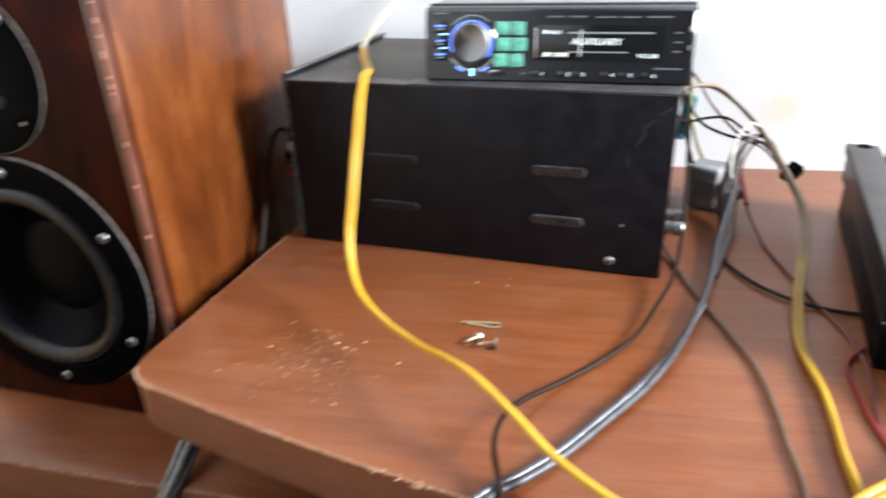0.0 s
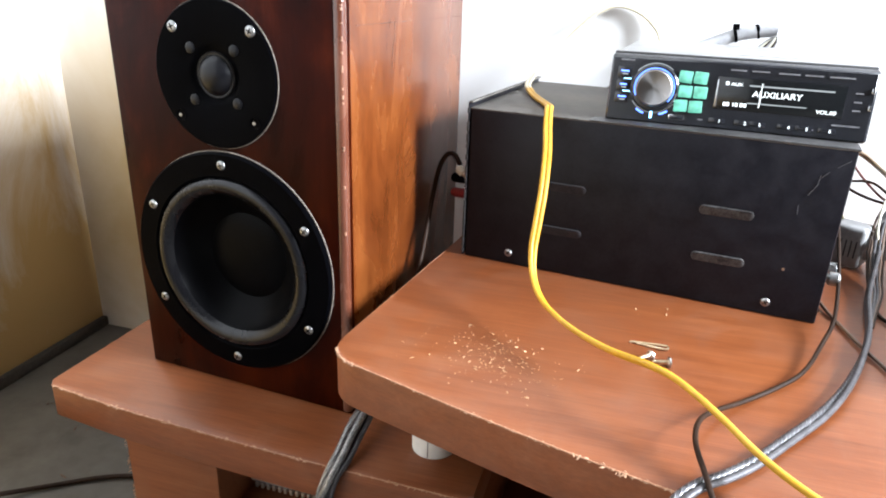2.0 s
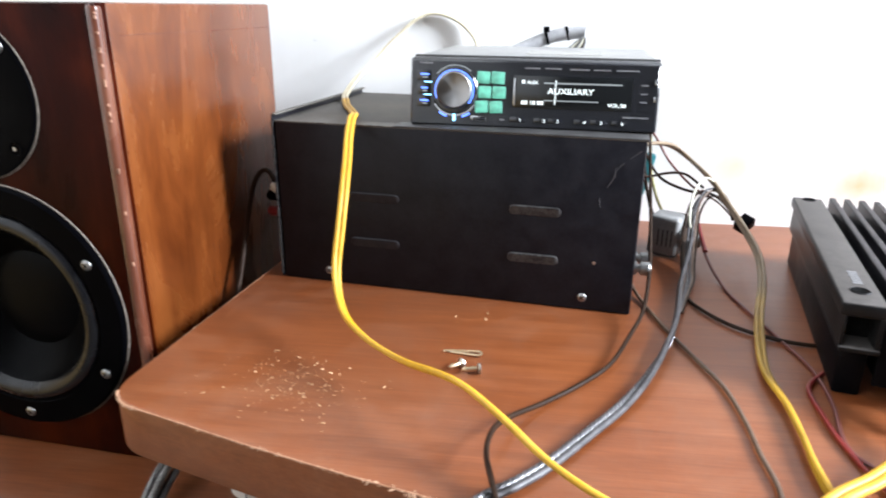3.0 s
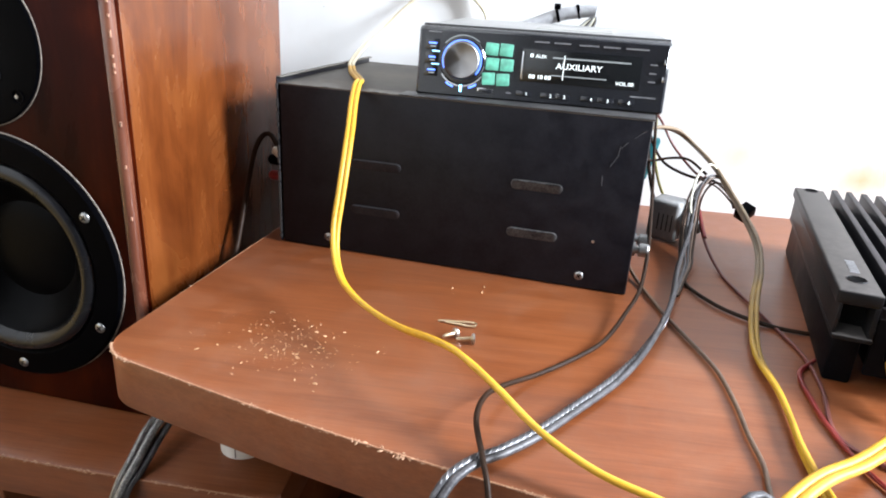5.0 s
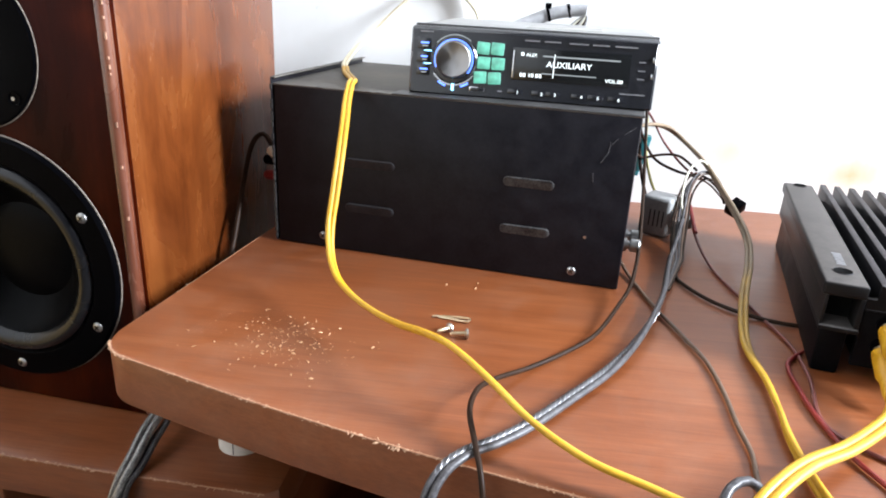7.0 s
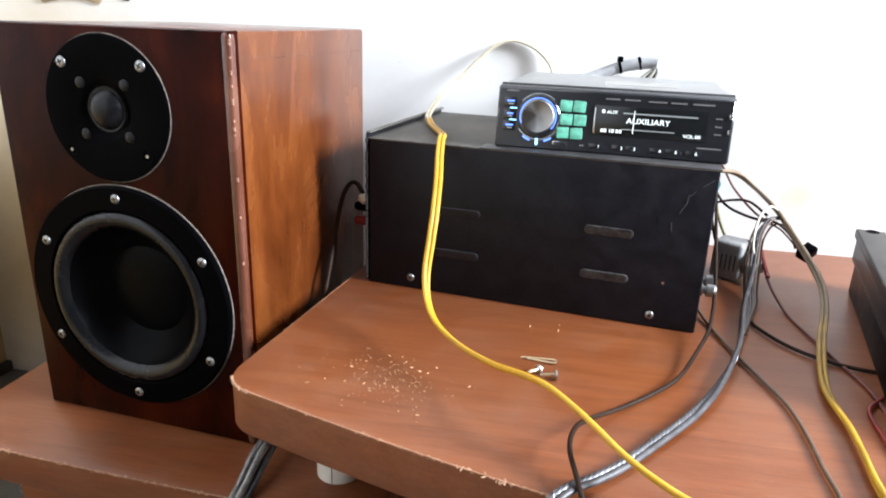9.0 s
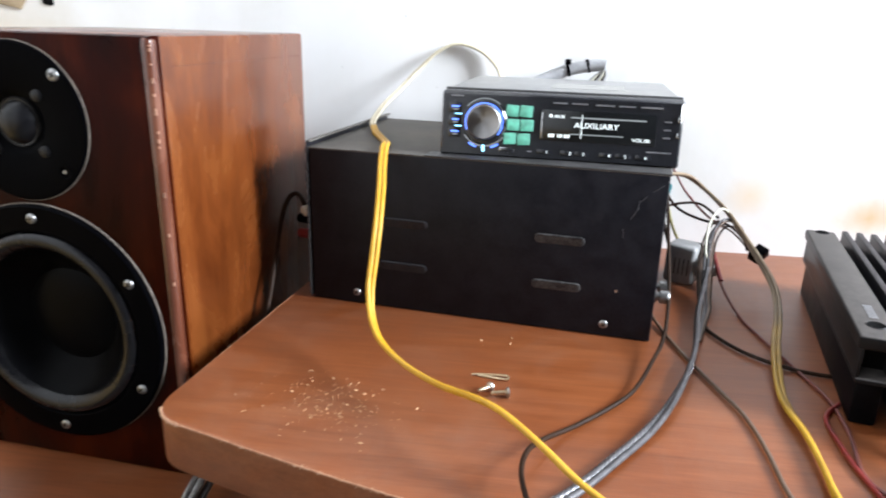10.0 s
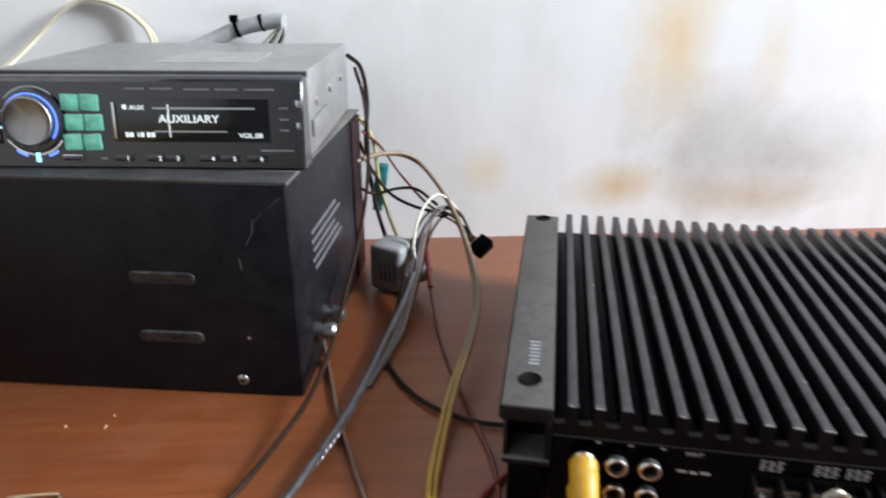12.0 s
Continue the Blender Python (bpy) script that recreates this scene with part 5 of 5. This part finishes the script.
# on the floor in the corner
coil = bmesh.new()
rnd = random.Random(5)
for i in range(7):
    cxx, cyy, rr = -0.520 + rnd.uniform(-0.008, 0.008), 0.350 + rnd.uniform(-0.008, 0.008), 0.062 + rnd.uniform(-0.010, 0.008)
    ring = [(cxx + rr * math.cos(a / 12 * 2 * math.pi), cyy + rr * math.sin(a / 12 * 2 * math.pi), 0.006 + 0.0085 * (i // 2) + rnd.uniform(0, 0.002)) for a in range(13)]
    tube(ring, 0.0052, 8, coil)
tagged(part("cable_coil", coil, M_BLKWIRE), "coil of black cable lying on the concrete floor", "cable coil")
cable("floor_cable", [(-0.495, 0.400, 0.02), (-0.462, 0.445, 0.006), (-0.430, 0.470, 0.004), (-0.400, 0.490, 0.004), (-0.370, 0.503, 0.004), (-0.33, 0.51, 0.004)], 0.0028, M_BLKWIRE, "black cable on the concrete floor")
debris = chips("floor_dirt", [(-0.62, 0.50, 0.001), (-0.56, 0.60, 0.001), (-0.45, 0.52, 0.001), (-0.40, 0.46, 0.001)], (0.03, 0.03, 0.0), 26, 9, 0.0016, None, M_BROWN)
tagged(debris, "scattered dark dirt on the concrete floor", "dirt", kind="stuff")

# ---- wire hanging on the wall ----
cable("wall_wire", [(0.915, 0.789, 0.62), (0.912, 0.789, 0.54), (0.900, 0.788, 0.47), (0.893, 0.787, 0.435), (0.905, 0.786, 0.405), (0.918, 0.787, 0.395), (0.912, 0.788, 0.375), (0.900, 0.789, 0.362)], 0.0022, M_BLKWIRE, "dark frayed wire hanging down the wall")
cable("wall_wire", [(0.925, 0.789, 0.62), (0.924, 0.789, 0.50), (0.912, 0.788, 0.445), (0.909, 0.787, 0.420), (0.918, 0.787, 0.402)], 0.0016, M_GREYPL, "thin grey wire hanging down the wall")

# ---- small loose things ----
def rivet(at, heading, length, r):
    m = Matrix.Translation(at) @ pose(0, 0, 0, 90, 0, heading)
    ob = thing("rivet", m, "small dull metal rivet lying on the stand", "rivet", "loose rivets")
    part("shank", lathe([(r * 0.42, 0), (r * 0.42, length * 0.85), (r * 0.2, length)], 14), M_BRASS, ob)
    part("head", lathe([(r, -0.0008), (r, 0.0004), (r * 0.5, 0.0012), (r * 0.4, 0.0014)], 20), M_STEEL, ob)
    return ob


rivet((0.1424, 0.4400, TOP + 0.0034), -47, 0.0100, 0.0034)
rivet((0.1543, 0.4340, TOP + 0.0036), -76, 0.0110, 0.0036)
pin = thing("bent_pin", Matrix(), "bent brass hairpin-shaped wire lying on the stand", "bent pin")
part("wire", tube([(0.1285, 0.4587, TOP + 0.0010), (0.1320, 0.4598, TOP + 0.0010), (0.1430, 0.4603, TOP + 0.0012), (0.1525, 0.4600, TOP + 0.0016), (0.1542, 0.4585, TOP + 0.0018), (0.1540, 0.4560, TOP + 0.0018), (0.1525, 0.4545, TOP + 0.0016), (0.1430, 0.4568, TOP + 0.0012), (0.1330, 0.4587, TOP + 0.0010)], 0.0008, 8), M_BRASS, pin)
crumbs = chips("sawdust", [(0.020, 0.420, TOP + 0.0005), (0.045, 0.412, TOP + 0.0005), (0.060, 0.398, TOP + 0.0005), (0.035, 0.395, TOP + 0.0005), (0.025, 0.428, TOP + 0.0005)], (0.018, 0.014, 0.0), 290, 21, 0.00038, None, M_CRUMB, clump=False)
tagged(crumbs, "pale sawdust crumbs scattered on the stand", "sawdust", kind="stuff")
flakes = chips("sawdust", [(-0.02, 0.41, TOP + 0.0006), (0.09, 0.37, TOP + 0.0006), (0.150, 0.542, TOP + 0.0006), (0.148, 0.492, TOP + 0.0006)], (0.007, 0.006, 0.0), 11, 22, 0.0009, None, M_CRUMB, clump=False)
tagged(flakes, "larger pale chips of wood on the stand", "sawdust", kind="stuff")

# ---- loudspeaker wires knotted at the amplifier's terminals ----
cable("speaker_cable", [amp_at(0.1262, -0.0105, 0.0230), amp_at(0.1255, -0.0150, 0.0290), amp_at(0.1210, -0.0180, 0.0390), amp_at(0.1152, -0.0200, 0.0450), amp_at(0.1095, -0.0220, 0.0425), amp_at(0.1055, -0.0250, 0.0345), amp_at(0.1035, -0.0300, 0.0310), (0.4755, 0.3760, 0.3130), (0.4735, 0.3660, 0.3130), (0.4725, 0.3560, 0.3170)],
      0.0018, M_CLEAR, "translucent cable curling from a terminal")
cable("speaker_cable", [amp_at(0.1140, -0.0105, 0.0220), amp_at(0.1120, -0.0200, 0.0240), amp_at(0.1120, -0.0330, 0.0200), (0.4800, 0.3620, 0.3060), (0.4800, 0.3480, 0.3080), (0.4790, 0.3400, 0.3080), (0.4900, 0.3200, 0.2950), (0.5150, 0.2900, 0.2930)], 0.0012, M_BEIGE, "thin beige cable core from a terminal")
cable("speaker_cable", [amp_at(0.1015, -0.0105, 0.0220), amp_at(0.1000, -0.0180, 0.0220), amp_at(0.0985, -0.0270, 0.0120), amp_at(0.0970, -0.0400, 0.0035), amp_at(0.094, -0.068, 0.003), amp_at(0.089, -0.100, 0.003)], 0.0011, M_BEIGE, "beige cable running off a terminal")
for (x, y, z, r, nm) in ((0.4712, 0.3510, 0.3190, 0.0052, M_CLEAR), (0.4770, 0.3420, 0.3130, 0.0042, M_CREAM)):
    knot = bmesh.new()
    c = Vector((x, y, z))
    for k in range(3):
        turn = pose(0, 0, 0, 25 + 55 * k, 35 * k, 70 * k)
        tube([c + turn @ Vector((r * 0.62 * math.cos(a * math.pi / 5), r * 0.62 * math.sin(a * math.pi / 5), 0.0008 * a - 0.004)) for a in range(12)], r * 0.36, 8, knot)
    tagged(part("cable_knot", knot, nm), "knotted end of a loudspeaker cable by the amplifier", "cable knot", "cable knots")

# ---- broken plaster high on the wall behind the loudspeaker ----
M_BARE = surface("bare_brown_render", (0.30, 0.22, 0.13), (0.42, 0.32, 0.20), 40, 0.85, relief=0.5, dist=0.002)
rnd = random.Random(31)


def ragged(cx, cz, rx, rz, n=22):
    out = []
    for i in range(n):
        a = 2 * math.pi * i / n
        k = 1 + 0.22 * rnd.uniform(-1, 1)
        out.append((cx + rx * k * math.copysign(abs(math.cos(a)) ** 0.7, math.cos(a)), cz + rz * k * math.sin(a)))
    return out


def wall_flake(name, pts, t, material, label):
    bm = extrude_outline(pts, 0.0, t, t * 0.3)
    bm.transform(Matrix.Translation((0, WALL_Y + 0.0005, 0)) @ pose(0, 0, 0, 90, 0, 0))
    return tagged(part(name, bm, material), label, kind="structure")


wall_flake("trim_patch", ragged(-0.462, 0.545, 0.060, 0.017), 0.003, M_BARE, "patch of brown render where the plaster has broken away")
wall_flake("trim_hole", ragged(-0.389, 0.536, 0.006, 0.005, 12), 0.002, M_CREVICE, "dark nail hole in the plaster")
wall_flake("trim_cement", ragged(-0.315, 0.556, 0.055, 0.010), 0.004, M_GREYPL, "grey cement smear on the wall")
for (x, z) in ((0.683, 0.378), (0.842, 0.316), (0.055, 0.458), (-0.05, 0.475), (0.02, 0.53)):
    wall_flake("trim_speck", ragged(x, z, 0.0012, 0.0009, 9), 0.0005, M_CREVICE, "small dark speck on the wall")
